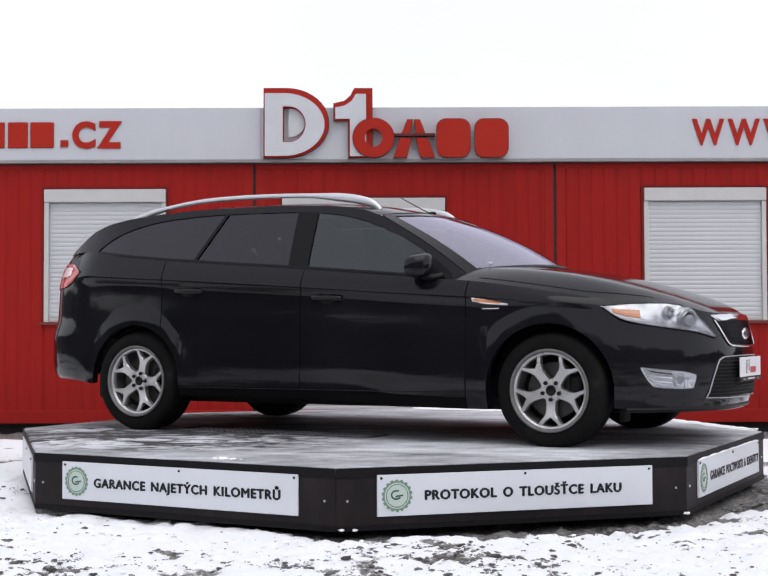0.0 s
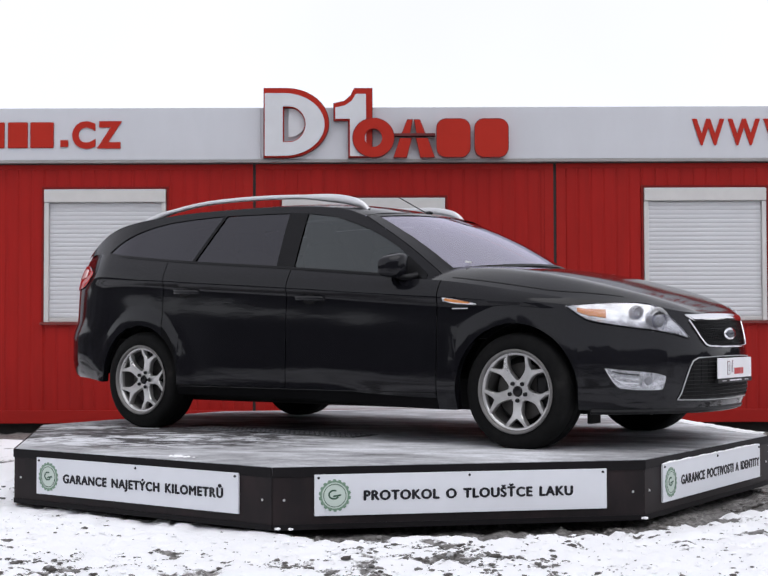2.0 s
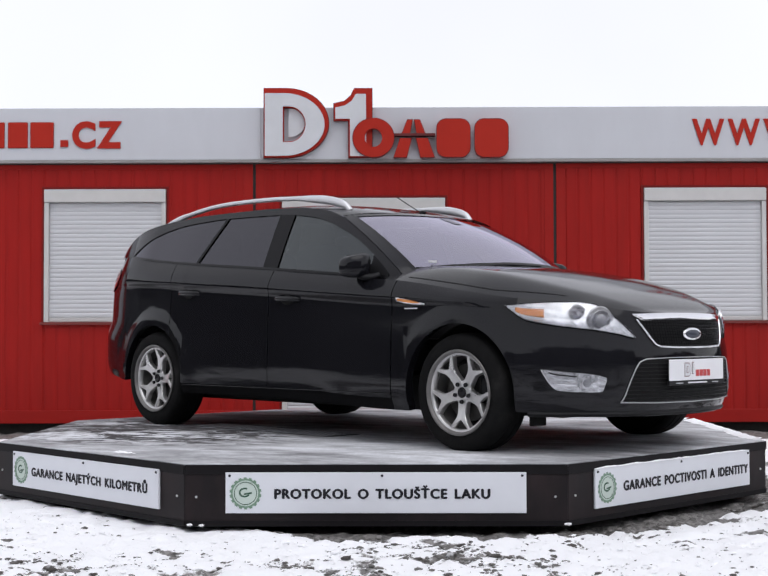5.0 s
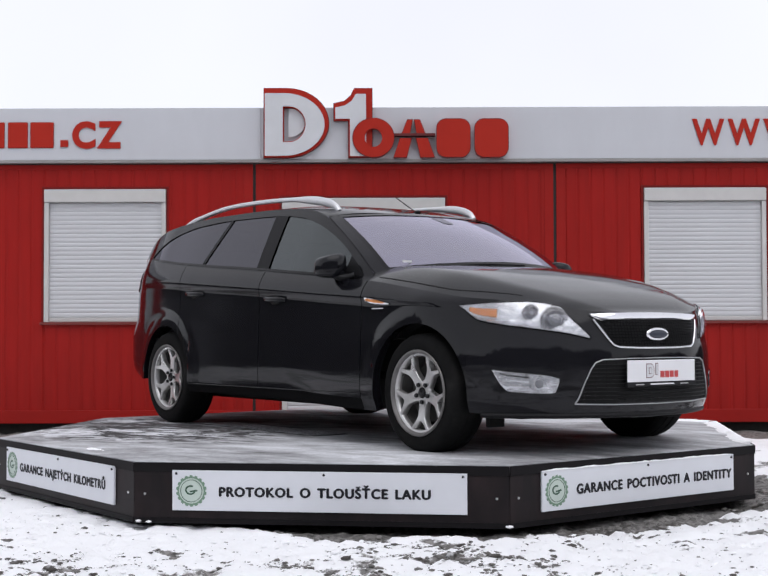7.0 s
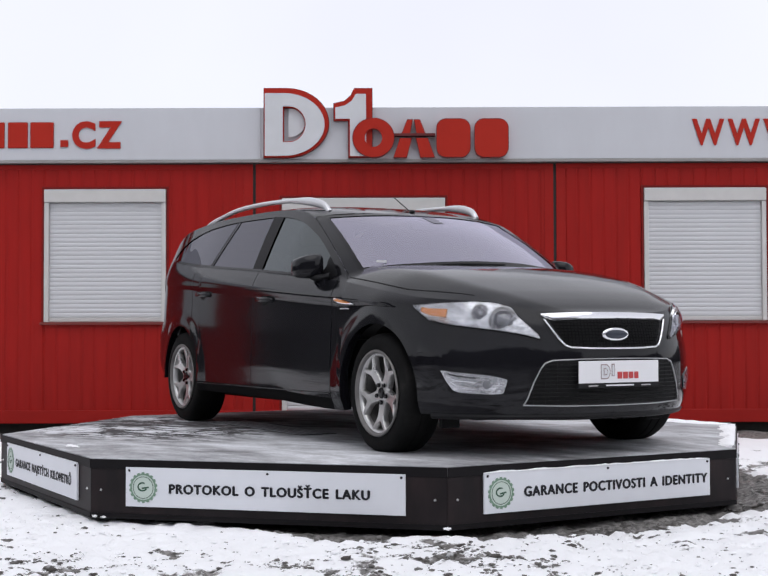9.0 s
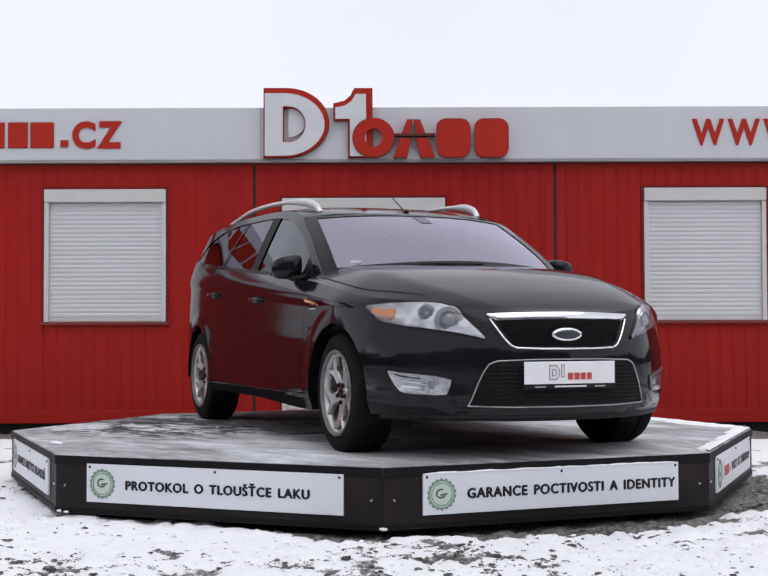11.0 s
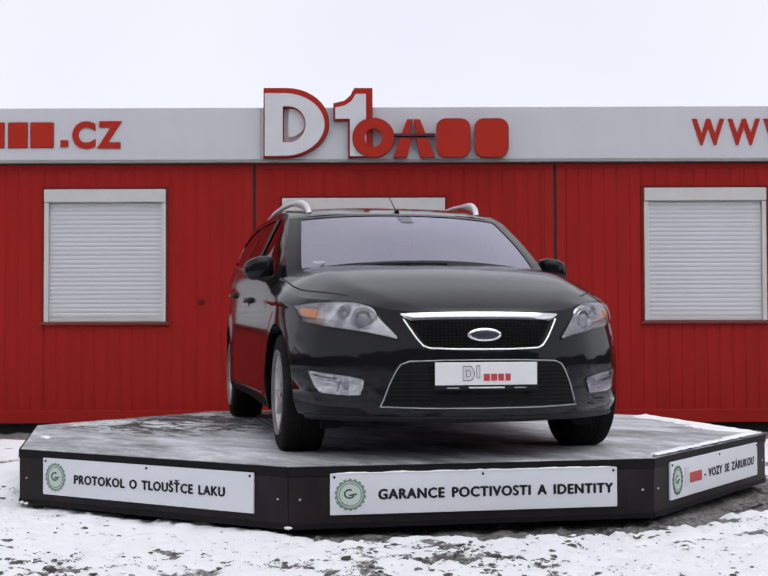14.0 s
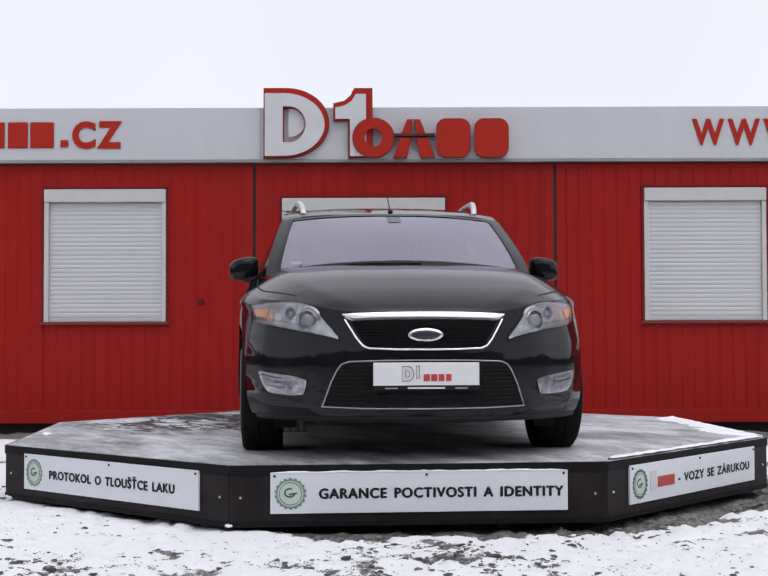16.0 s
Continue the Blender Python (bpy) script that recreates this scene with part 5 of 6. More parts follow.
def tube(path, w, h, n=10, power=1.0, flat=None):
    """A bar along points with an oval section w by h; flat scales the section along the path."""
    bm = bmesh.new()
    rings = []
    for i, p in enumerate(path):
        a, b = path[max(0, i - 1)], path[min(len(path) - 1, i + 1)]
        d = (b - a).normalized()
        side = d.cross(Vector((0, 0, 1)))
        side = side.normalized() if side.length > 1e-4 else Vector((0, 1, 0))
        up = side.cross(d).normalized()
        f = flat[i] if flat else 1.0
        ring = []
        for k in range(n):
            c, s = math.cos(2 * math.pi * k / n), math.sin(2 * math.pi * k / n)
            c, s = math.copysign(abs(c) ** power, c), math.copysign(abs(s) ** power, s)
            ring.append(bm.verts.new(p + side * (w / 2 * c) + up * (h / 2 * s * f)))
        rings.append(ring)
    for r0, r1 in zip(rings, rings[1:]):
        for k in range(n):
            bm.faces.new((r0[k], r0[(k + 1) % n], r1[(k + 1) % n], r1[k]))
    bm.faces.new(rings[0][::-1])
    bm.faces.new(rings[-1])
    bmesh.ops.recalc_face_normals(bm, faces=bm.faces[:])
    return bm


def spline(pts, n=8):
    p = [Vector(v) for v in pts]
    p = [2 * p[0] - p[1]] + p + [2 * p[-1] - p[-2]]
    out = []
    for i in range(1, len(p) - 2):
        for k in range(n):
            t = k / n
            out.append(0.5 * ((2 * p[i]) + (p[i + 1] - p[i - 1]) * t + (2 * p[i - 1] - 5 * p[i] + 4 * p[i + 1] - p[i + 2]) * t * t + (3 * p[i] - p[i - 1] - 3 * p[i + 1] + p[i + 2]) * t ** 3))
    return out + [p[-2]]


def lathe(profile, n=48, arc_deg=360.0, start=0.0):
    """Turns (radius, y) points round the y axis."""
    bm = bmesh.new()
    rings = []
    full = arc_deg >= 360
    for k in range(n if full else n + 1):
        a = radians(start + arc_deg * k / n)
        rings.append([bm.verts.new((r * math.cos(a), y, r * math.sin(a))) for r, y in profile])
    m = len(rings)
    for k in range(m if full else m - 1):
        for j in range(len(profile) - 1):
            bm.faces.new((rings[k][j], rings[k][j + 1], rings[(k + 1) % m][j + 1], rings[(k + 1) % m][j]))
    bmesh.ops.recalc_face_normals(bm, faces=bm.faces[:])
    return bm


def wheel_mesh_parts():
    R = TYRE_R
    tyre = lathe([(0.222, 0.004), (0.232, -0.002), (0.262, -0.006), (0.290, -0.003), (0.308, 0.008), (R - 0.004, 0.026), (R, 0.055), (R, 0.085), (R - 0.004, 0.088), (R - 0.004, 0.094), (R, 0.097), (R, 0.14), (R - 0.004, 0.143), (R - 0.004, 0.149), (R, 0.152), (R - 0.004, 0.195), (0.300, 0.215), (0.225, 0.21)], 72)
    barrel = lathe([(0.231, -0.006), (0.228, -0.012), (0.220, -0.012), (0.212, -0.004), (0.206, 0.02), (0.200, 0.06), (0.198, 0.19)], 64)
    # face: five spokes that fork towards the rim, a hub and an outer ring
    half = Curve((0.03, 0.036), (0.06, 0.033), (0.09, 0.029), (0.12, 0.029), (0.14, 0.035), (0.16, 0.047), (0.185, 0.064), (0.208, 0.079))
    fork = Curve((0.148, 0.0), (0.156, 0.010), (0.170, 0.026), (0.19, 0.043), (0.208, 0.056))
    radii = [0.03, 0.045, 0.06, 0.075, 0.09, 0.102, 0.115, 0.128, 0.138, 0.148, 0.152, 0.156, 0.165, 0.175, 0.186, 0.197, 0.208]

    def dish(r):
        return 0.028 - 0.020 * smooth(0.05, 0.20, r)
    spokes = []
    for k in range(5):
        sp = bmesh.new()
        base = radians(90 + 72 * k)
        for sg in (1, -1):
            P = []
            for r in radii:
                lo_w, hi_w = (fork(r) if r > 0.148 else 0.0), half(r)
                row = []
                for q, dy in ((0.0, 0.030 if r > 0.148 else 0.0), (0.0, 0.004 if r > 0.148 else 0.0), (0.14, 0.0), (0.86, 0.0), (1.0, 0.005), (1.0, 0.034)):
                    w = lo_w + (hi_w - lo_w) * q
                    a = base + sg * w / r
                    row.append(Vector((r * math.cos(a), dish(r) + dy, r * math.sin(a))))
                P.append(row)
            grid_faces(sp, P)
        bmesh.ops.remove_doubles(sp, verts=sp.verts[:], dist=0.0002)
        bmesh.ops.recalc_face_normals(sp, faces=sp.faces[:])
        spokes.append(sp)
    plate = lathe([(0.196, 0.04), (0.197, 0.012), (0.204, 0.006), (0.214, 0.004), (0.220, 0.002)], 64)
    hub = lathe([(0.0, 0.026), (0.034, 0.027), (0.060, 0.029), (0.065, 0.034), (0.066, 0.055)], 40)
    cap = lathe([(0.0, 0.017), (0.024, 0.018), (0.029, 0.023), (0.031, 0.03)], 24)
    bolts = []
    for k in range(5):
        b = bmesh.new()
        x, z = 0.050 * math.cos(radians(90 + 72 * k)), 0.050 * math.sin(radians(90 + 72 * k))
        bmesh.ops.create_cone(b, cap_ends=True, segments=10, radius1=0.0125, radius2=0.011, depth=0.010, matrix=Matrix.Translation((x, 0.022, z)) @ Matrix.Rotation(radians(90), 4, "X"))
        bolts.append(b)
    disc = lathe([(0.0, 0.085), (0.155, 0.085), (0.155, 0.107), (0.0, 0.107)], 40)
    back = lathe([(0.0, 0.15), (0.215, 0.15)], 32)
    caliper = box(0.085, 0.165, 0.07, 0.12, -0.09, 0.09, bevel=0.02)
    return tyre, barrel, plate, cap, bolts, disc, back, caliper, spokes, hub


def build_wheels():
    """Four alloy wheels; their outer face looks along -y before they are placed."""
    first = None
    for side in (-1, 1):
        for ax, turn in ((AXLE_F, 36), (AXLE_R, 18)):
            at = Matrix.Translation((ax, side * 0.905, WHEEL_Z[ax])) @ (Matrix.Identity(4) if side < 0 else Matrix.Rotation(math.pi, 4, "Z"))
            spin = Matrix.Rotation(radians(turn), 4, "Y")
            if first is None:
                tyre, barrel, plate, cap, bolts, disc, back, caliper, spokes, hub = wheel_mesh_parts()
                w = part("wheel", barrel, BARREL, CAR, "silver alloy wheel with five forked spokes", smooth=40, at=at)
                kids = [part("tyre", tyre, RUBBER, w, "black rubber tyre", smooth=50), part("rim_ring", plate, ALLOY, w, smooth=50), part("hub", hub, ALLOY, w, smooth=50), part("hub_cap", cap, GLOSS_BLACK, w, smooth=40)]
                kids += [part("bolt", b, GLOSS_BLACK, w, at=spin) for b in bolts]
                kids += [part("spoke", sp, ALLOY, w, smooth=40, at=spin) for sp in spokes]
                kids += [part("brake_disc", disc, STEEL, w, smooth=40), part("brake_cover", back, GAP, w), part("caliper", caliper, BLACK_PLASTIC, w)]
                first = (w, kids)
            else:
                w = new("wheel", first[0].data)
                w.parent, w.matrix_basis = CAR, at
                w["label"] = first[0]["label"]
                for k in first[1]:
                    c = new(k.name.split(".")[0], k.data)
                    c.parent = w
                    c.matrix_basis = spin if c.name.split(".")[0] in ("spoke", "bolt") else Matrix.Identity(4)
                    if "label" in k:
                        c["label"] = k["label"]
            liner = lathe([(ARCH_R + 0.003, 0.085), (ARCH_R + 0.010, 0.12), (ARCH_R + 0.012, 0.36), (0.0, 0.36)], 28, 200, -10)
            part("wheel_liner", liner, GAP, CAR, at=Matrix.Translation((ax, side * 0.888, HUB_Z)) @ (Matrix.Identity(4) if side < 0 else Matrix.Rotation(math.pi, 4, "Z")))


def on_skin(s, z, out):
    p, n = skin(abs(s), z)
    q = Vector((p.x + n.x * out, p.y + n.y * out, z))
    if s < 0:
        q.y = -q.y
    return q


def skin_patch(s_list, lo, hi, n, out, side=1, bulge=0.0):
    """A sheet on the body's skin between two height functions of s; side mirrors it."""
    P = []
    m = len(s_list) - 1
    for i, s in enumerate(s_list):
        row = []
        for k in range(n + 1):
            f = k / n
            o = out + bulge * math.sin(math.pi * f) * math.sin(math.pi * i / m)
            row.append(on_skin(s * side, lo(s) + (hi(s) - lo(s)) * f, o))
        P.append(row)
    bm = grid_faces(bmesh.new(), P)
    if side < 0:
        bmesh.ops.reverse_faces(bm, faces=bm.faces[:])
    return bm


def solid(bm, d=0.006):
    ret = bmesh.ops.extrude_face_region(bm, geom=bm.faces[:])
    verts = [v for v in ret["geom"] if isinstance(v, bmesh.types.BMVert)]
    for v in verts:
        v.co -= Vector((0.8, 0.0, 0.0)) * d
    bmesh.ops.recalc_face_normals(bm, faces=bm.faces[:])
    return bm


def band(pts, w, out, closed=True, d=0.006):
    """A raised chrome band along points (s, z) on the skin, w wide."""
    path = [on_skin(s, z, out) for s, z in pts]
    if closed:
        path.append(path[0].copy())
    return tube(path, d, w, 8)


def build_front():
    sy = s_of_y
    # headlights
    for side in (1, -1):
        s0, s1 = sy(0.425), s_of_x(1.775)
        top = Curve((s0, 0.622), (sy(0.49), 0.690), (sy(0.555), 0.752), (sy(0.62), 0.790), (sy(0.70), 0.800), (sy(0.80), 0.798), (s1, 0.785))
        low = Curve((s0, 0.608), (sy(0.50), 0.628), (sy(0.60), 0.648), (sy(0.70), 0.665), (sy(0.80), 0.684), (sy(0.86), 0.708), (s1, 0.778))
        ss = list(np.linspace(s0, s1, 30))
        lamp = part("headlight", solid(skin_patch(ss, low, top, 8, 0.003, side)), LAMP_SILVER, CAR, "clear headlight with amber indicator", smooth=50)

        def shrink(c0, c1, f):
            return lambda s: c0(s) + (c1(s) - c0(s)) * f
        a0, a1 = sy(0.805), s_of_x(1.835)
        part("indicator", solid(skin_patch(list(np.linspace(a0, a1, 12)), shrink(low, top, 0.30), shrink(low, top, 0.68), 4, 0.008, side), 0.004), AMBER, lamp, "amber indicator", smooth=50)
        for yy, zz, r in ((0.590, 0.702, 0.056), (0.680, 0.738, 0.036)):
            c = on_skin(side * sy(yy), zz, 0.002)
            n = Vector((0.86, side * 0.50, 0.0)).normalized()
            rot = n.to_track_quat("Z", "Y").to_matrix().to_4x4()
            ringm = bmesh.new()
            bmesh.ops.create_cone(ringm, cap_ends=True, segments=28, radius1=r, radius2=r * 0.9, depth=0.022, matrix=Matrix.Translation(c) @ rot)
            part("lens_ring", ringm, CHROME, lamp, smooth=40)
            bowl = bmesh.new()
            bmesh.ops.create_cone(bowl, cap_ends=True, segments=28, radius1=r * 1.32, radius2=r * 1.22, depth=0.012, matrix=Matrix.Translation(c) @ rot)
            part("lens_bezel", bowl, BEZEL, lamp, "dark bezel round the lens", smooth=40)
            dome = bmesh.new()
            bmesh.ops.create_uvsphere(dome, u_segments=20, v_segments=10, radius=r * 0.72, matrix=Matrix.Translation(c) @ rot @ Matrix.Diagonal((1, 1, 0.48, 1)))
            part("lens", dome, LENS, lamp, "grey projector lens", smooth=60)
        cover = part("lamp_cover", skin_patch(ss, low, top, 8, 0.012, side, 0.018), LAMP_GLASS, lamp, "clear lamp cover", smooth=60)
        cover.visible_shadow = False
        rim = [(s, top(s)) for s in ss] + [(s, low(s)) for s in ss[::-1]]
        part("lamp_seal", band([(side * s, z) for s, z in rim], 0.006, 0.006), GLOSS_BLACK, lamp, smooth=60)
        # rubber flap hanging before the wheel
        part("splash_flap", box(1.82, 1.85, side * 0.68 - 0.055, side * 0.68 + 0.055, 0.15, 0.27, bevel=0.006), GAP, CAR, "black rubber splash flap")
        # fog lamps
        f0, f1 = sy(0.575), sy(0.812)
        ftop = Curve((f0, 0.408), (sy(0.62), 0.423), (sy(0.75), 0.441), (f1, 0.452))
        flow = Curve((f0, 0.392), (sy(0.59), 0.338), (sy(0.64), 0.334), (sy(0.76), 0.344), (sy(0.785), 0.375), (f1, 0.446))
        fs = list(np.linspace(f0, f1, 18))
        fog = part("fog_lamp", solid(skin_patch(fs, flow, ftop, 6, 0.003, side)), FOG_SILVER, CAR, "chrome fog lamp", smooth=50)
        c = on_skin(side * sy(0.65), 0.383, -0.004)
        dome = bmesh.new()
        bmesh.ops.create_uvsphere(dome, u_segments=18, v_segments=10, radius=0.028, matrix=Matrix.Translation(c) @ Vector((0.78, side * 0.62, 0)).to_track_quat("Z", "Y").to_matrix().to_4x4() @ Matrix.Diagonal((1, 1, 0.4, 1)))
        part("lens", dome, LENS, fog, smooth=60)
        for f in (0.3, 0.55, 0.78):
            part("louvre", solid(skin_patch(list(np.linspace(sy(0.69), sy(0.79), 6)), lambda s: flow(s) + (ftop(s) - flow(s)) * f, lambda s: flow(s) + (ftop(s) - flow(s)) * (f + 0.06), 1, 0.007, side), 0.003), BLACK_PLASTIC if f > 0.6 else CHROME, fog)
        cov = part("lamp_cover", skin_patch(fs, flow, ftop, 6, 0.010, side, 0.006), LAMP_GLASS, fog, smooth=60)
        cov.visible_shadow = False
    # upper grille
    def sheet(y0, y1, lo, hi, out, n=24, rows=6):
        P = []
        for k in range(n + 1):
            row = []
            for j in range(rows + 1):
                f = j / rows
                yy = (y0(f) + (y1(f) - y0(f)) * k / n)
                z = lo + (hi - lo) * f
                row.append(on_skin(math.copysign(sy(abs(yy)), yy), z, out))
            P.append(row)
        return grid_faces(bmesh.new(), P)
    g = part("grille", sheet(lambda f: -(0.285 + 0.095 * f), lambda f: 0.285 + 0.095 * f, 0.567, 0.706, 0.002), GAP, CAR, "black mesh grille with chrome frame")
    for k in range(1, 9):
        z = 0.567 + 0.139 * k / 9
        w = 0.285 + 0.095 * k / 9 - 0.006
        part("bar", tube([on_skin(math.copysign(sy(abs(y)), y), z, 0.006) for y in span(-w, w, 16)], 0.008, 0.0035, 6), GLOSS_BLACK, g)
    for k in range(-18, 19):
        y = k * 0.0202
        z0 = 0.569 if abs(y) < 0.285 else 0.567 + 0.139 * (abs(y) - 0.285) / 0.095
        if z0 < 0.69:
            s = math.copysign(sy(abs(y)), y)
            part("bar", tube([on_skin(s, z0, 0.006), on_skin(s, (z0 + 0.704) / 2, 0.006), on_skin(s, 0.704, 0.006)], 0.0035, 0.0035, 6), GLOSS_BLACK, g)
    lip = [(-0.402, 0.708), (-0.372, 0.665), (-0.335, 0.612), (-0.305, 0.578), (-0.275, 0.566), (-0.15, 0.561), (0, 0.560), (0.15, 0.561), (0.275, 0.566), (0.305, 0.578), (0.335, 0.612), (0.372, 0.665), (0.402, 0.708)]
    part("chrome_frame", tube([on_skin(math.copysign(sy(abs(y)), y), z, 0.007) for y, z in lip], 0.012, 0.011, 8), CHROME, g, "chrome frame", smooth=60)
    P = []
    for y in span(-0.415, 0.415, 32):
        zt = 0.7445 - 0.050 * y * y
        zb = zt - 0.036 * min(1.0, 0.25 + (0.415 - abs(y)) / 0.06)
        P.append([on_skin(math.copysign(sy(abs(y)), y), zb + (zt - zb) * k / 4, 0.010 + 0.004 * math.sin(math.pi * k / 4)) for k in range(5)])
    part("chrome_bar", solid(grid_faces(bmesh.new(), P), 0.012), CHROME, g, "bright chrome bar", smooth=50)
    # plain oval emblem
    c = on_skin(0.0, 0.631, 0.012)
    oval = bmesh.new()
    bmesh.ops.create_uvsphere(oval, u_segments=32, v_segments=12, radius=1, matrix=Matrix.Translation(c) @ Matrix.Diagonal((0.010, 0.086, 0.034, 1)))
    part("emblem", oval, CHROME, g, "plain chrome oval emblem", smooth=60)
    inner = bmesh.new()
    bmesh.ops.create_uvsphere(inner, u_segments=32, v_segments=12, radius=1, matrix=Matrix.Translation(c + Vector((0.004, 0, 0))) @ Matrix.Diagonal((0.0085, 0.072, 0.025, 1)))
    part("emblem_field", inner, EMBLEM, g, smooth=60)
    # lower grille
    low = part("lower_grille", sheet(lambda f: -(0.50 - 0.10 * f ** 1.3), lambda f: 0.50 - 0.10 * f ** 1.3, 0.282, 0.498, 0.002, 30, 8), GAP, CAR, "black lower air intake with satin frame")
    for k in range(1, 11):
        f = k / 11
        w = 0.50 - 0.10 * f ** 1.3 - 0.008
        z = 0.282 + 0.216 * f
        part("bar", tube([on_skin(math.copysign(sy(abs(y)), y), z, 0.005) for y in span(-w, w, 20)], 0.008, 0.0045, 6), BLACK_PLASTIC, low)
    for k in range(-8, 9):
        y = k * 0.058
        top_z = 0.494 if abs(y) < 0.40 else 0.282 + 0.216 * ((0.5 - abs(y)) / 0.10) ** (1 / 1.3)
        s = math.copysign(sy(abs(y)), y)
        part("bar", tube([on_skin(s, 0.284, 0.004), on_skin(s, (0.284 + top_z) / 2, 0.004), on_skin(s, top_z, 0.004)], 0.004, 0.004, 6), BLACK_PLASTIC, low)
    loop = [(-0.505, 0.280), (-0.488, 0.312), (-0.46, 0.39), (-0.43, 0.455), (-0.408, 0.487), (-0.37, 0.502), (-0.2, 0.507), (0.0, 0.508), (0.2, 0.507), (0.37, 0.502), (0.408, 0.487), (0.43, 0.455), (0.46, 0.39), (0.488, 0.312), (0.505, 0.280), (0.3, 0.274), (0.0, 0.272), (-0.3, 0.274)]
    part("frame_strip", tube([on_skin(math.copysign(sy(abs(y)), y), z, 0.005) for y, z in loop + loop[:1]], 0.009, 0.007, 8), SATIN, low, "satin silver frame strip", smooth=60)
    # show plate with plain shapes
    px = 2.364
    plate = part("show_plate", box(px, px + 0.006, -0.258, 0.258, 0.384, 0.498, bevel=0.003), PLATE_WHITE, CAR, "white show plate with red and grey shapes")
    part("holder", box(px - 0.012, px + 0.008, -0.262, 0.262, 0.362, 0.388, bevel=0.004), BLACK_PLASTIC, plate, "black plate holder")

    def dform(w, h):
        return [(-w, -h), (0.1 * w, -h)] + arc(0.1 * w, 0, 0.9 * w, h, -80, 80, 10) + [(0.1 * w, h), (-w, h)]

    def layer(loop, material, y_c, z_c, up):
        return part("plate_shape", extrude_outline([loop], 0.0015), material, plate, at=Matrix.Translation((px + 0.0078 + up, y_c, z_c)) @ Matrix.Rotation(radians(90), 4, "Z"))
    layer(dform(0.030, 0.037), PLATE_LINE, -0.090, 0.443, 0.0)
    layer(dform(0.027, 0.033), LOGO_GREY, -0.091, 0.443, 0.001)
    layer(dform(0.012, 0.017), PLATE_LINE, -0.092, 0.443, 0.002)
    layer(dform(0.009, 0.014), LOGO_GREY, -0.092, 0.443, 0.003)
    part("plate_shape", box(px + 0.0065, px + 0.0085, -0.051, -0.033, 0.420, 0.482), PLATE_LINE, plate)
    part("plate_shape", box(px + 0.0080, px + 0.0095, -0.049, -0.036, 0.423, 0.478), LOGO_GREY, plate)
    for k, w in enumerate((0.030, 0.030, 0.028, 0.026)):
        part("plate_bar", box(px + 0.0065, px + 0.0085, -0.014 + 0.0365 * k, -0.014 + w + 0.0365 * k, 0.407, 0.441), BLANK_RED, plate)
    part("plate_text_bar", box(px + 0.0075, px + 0.0095, -0.09, 0.09, 0.371, 0.378), PLATE_WHITE, plate)
    for y in (-0.17, 0.17):
        part("plate_text_bar", box(px + 0.0075, px + 0.0095, y - 0.03, y + 0.03, 0.371, 0.376), SCREW, plate)
    # lower lip of the bumper
    lipl = [on_skin(s, 0.222, -0.012) for s in np.linspace(-s_of_x(1.9), s_of_x(1.9), 40)]
    part("bumper_lip", tube(lipl, 0.05, 0.035, 8), BLACK_PLASTIC, CAR, "matt black bumper lip", smooth=60)


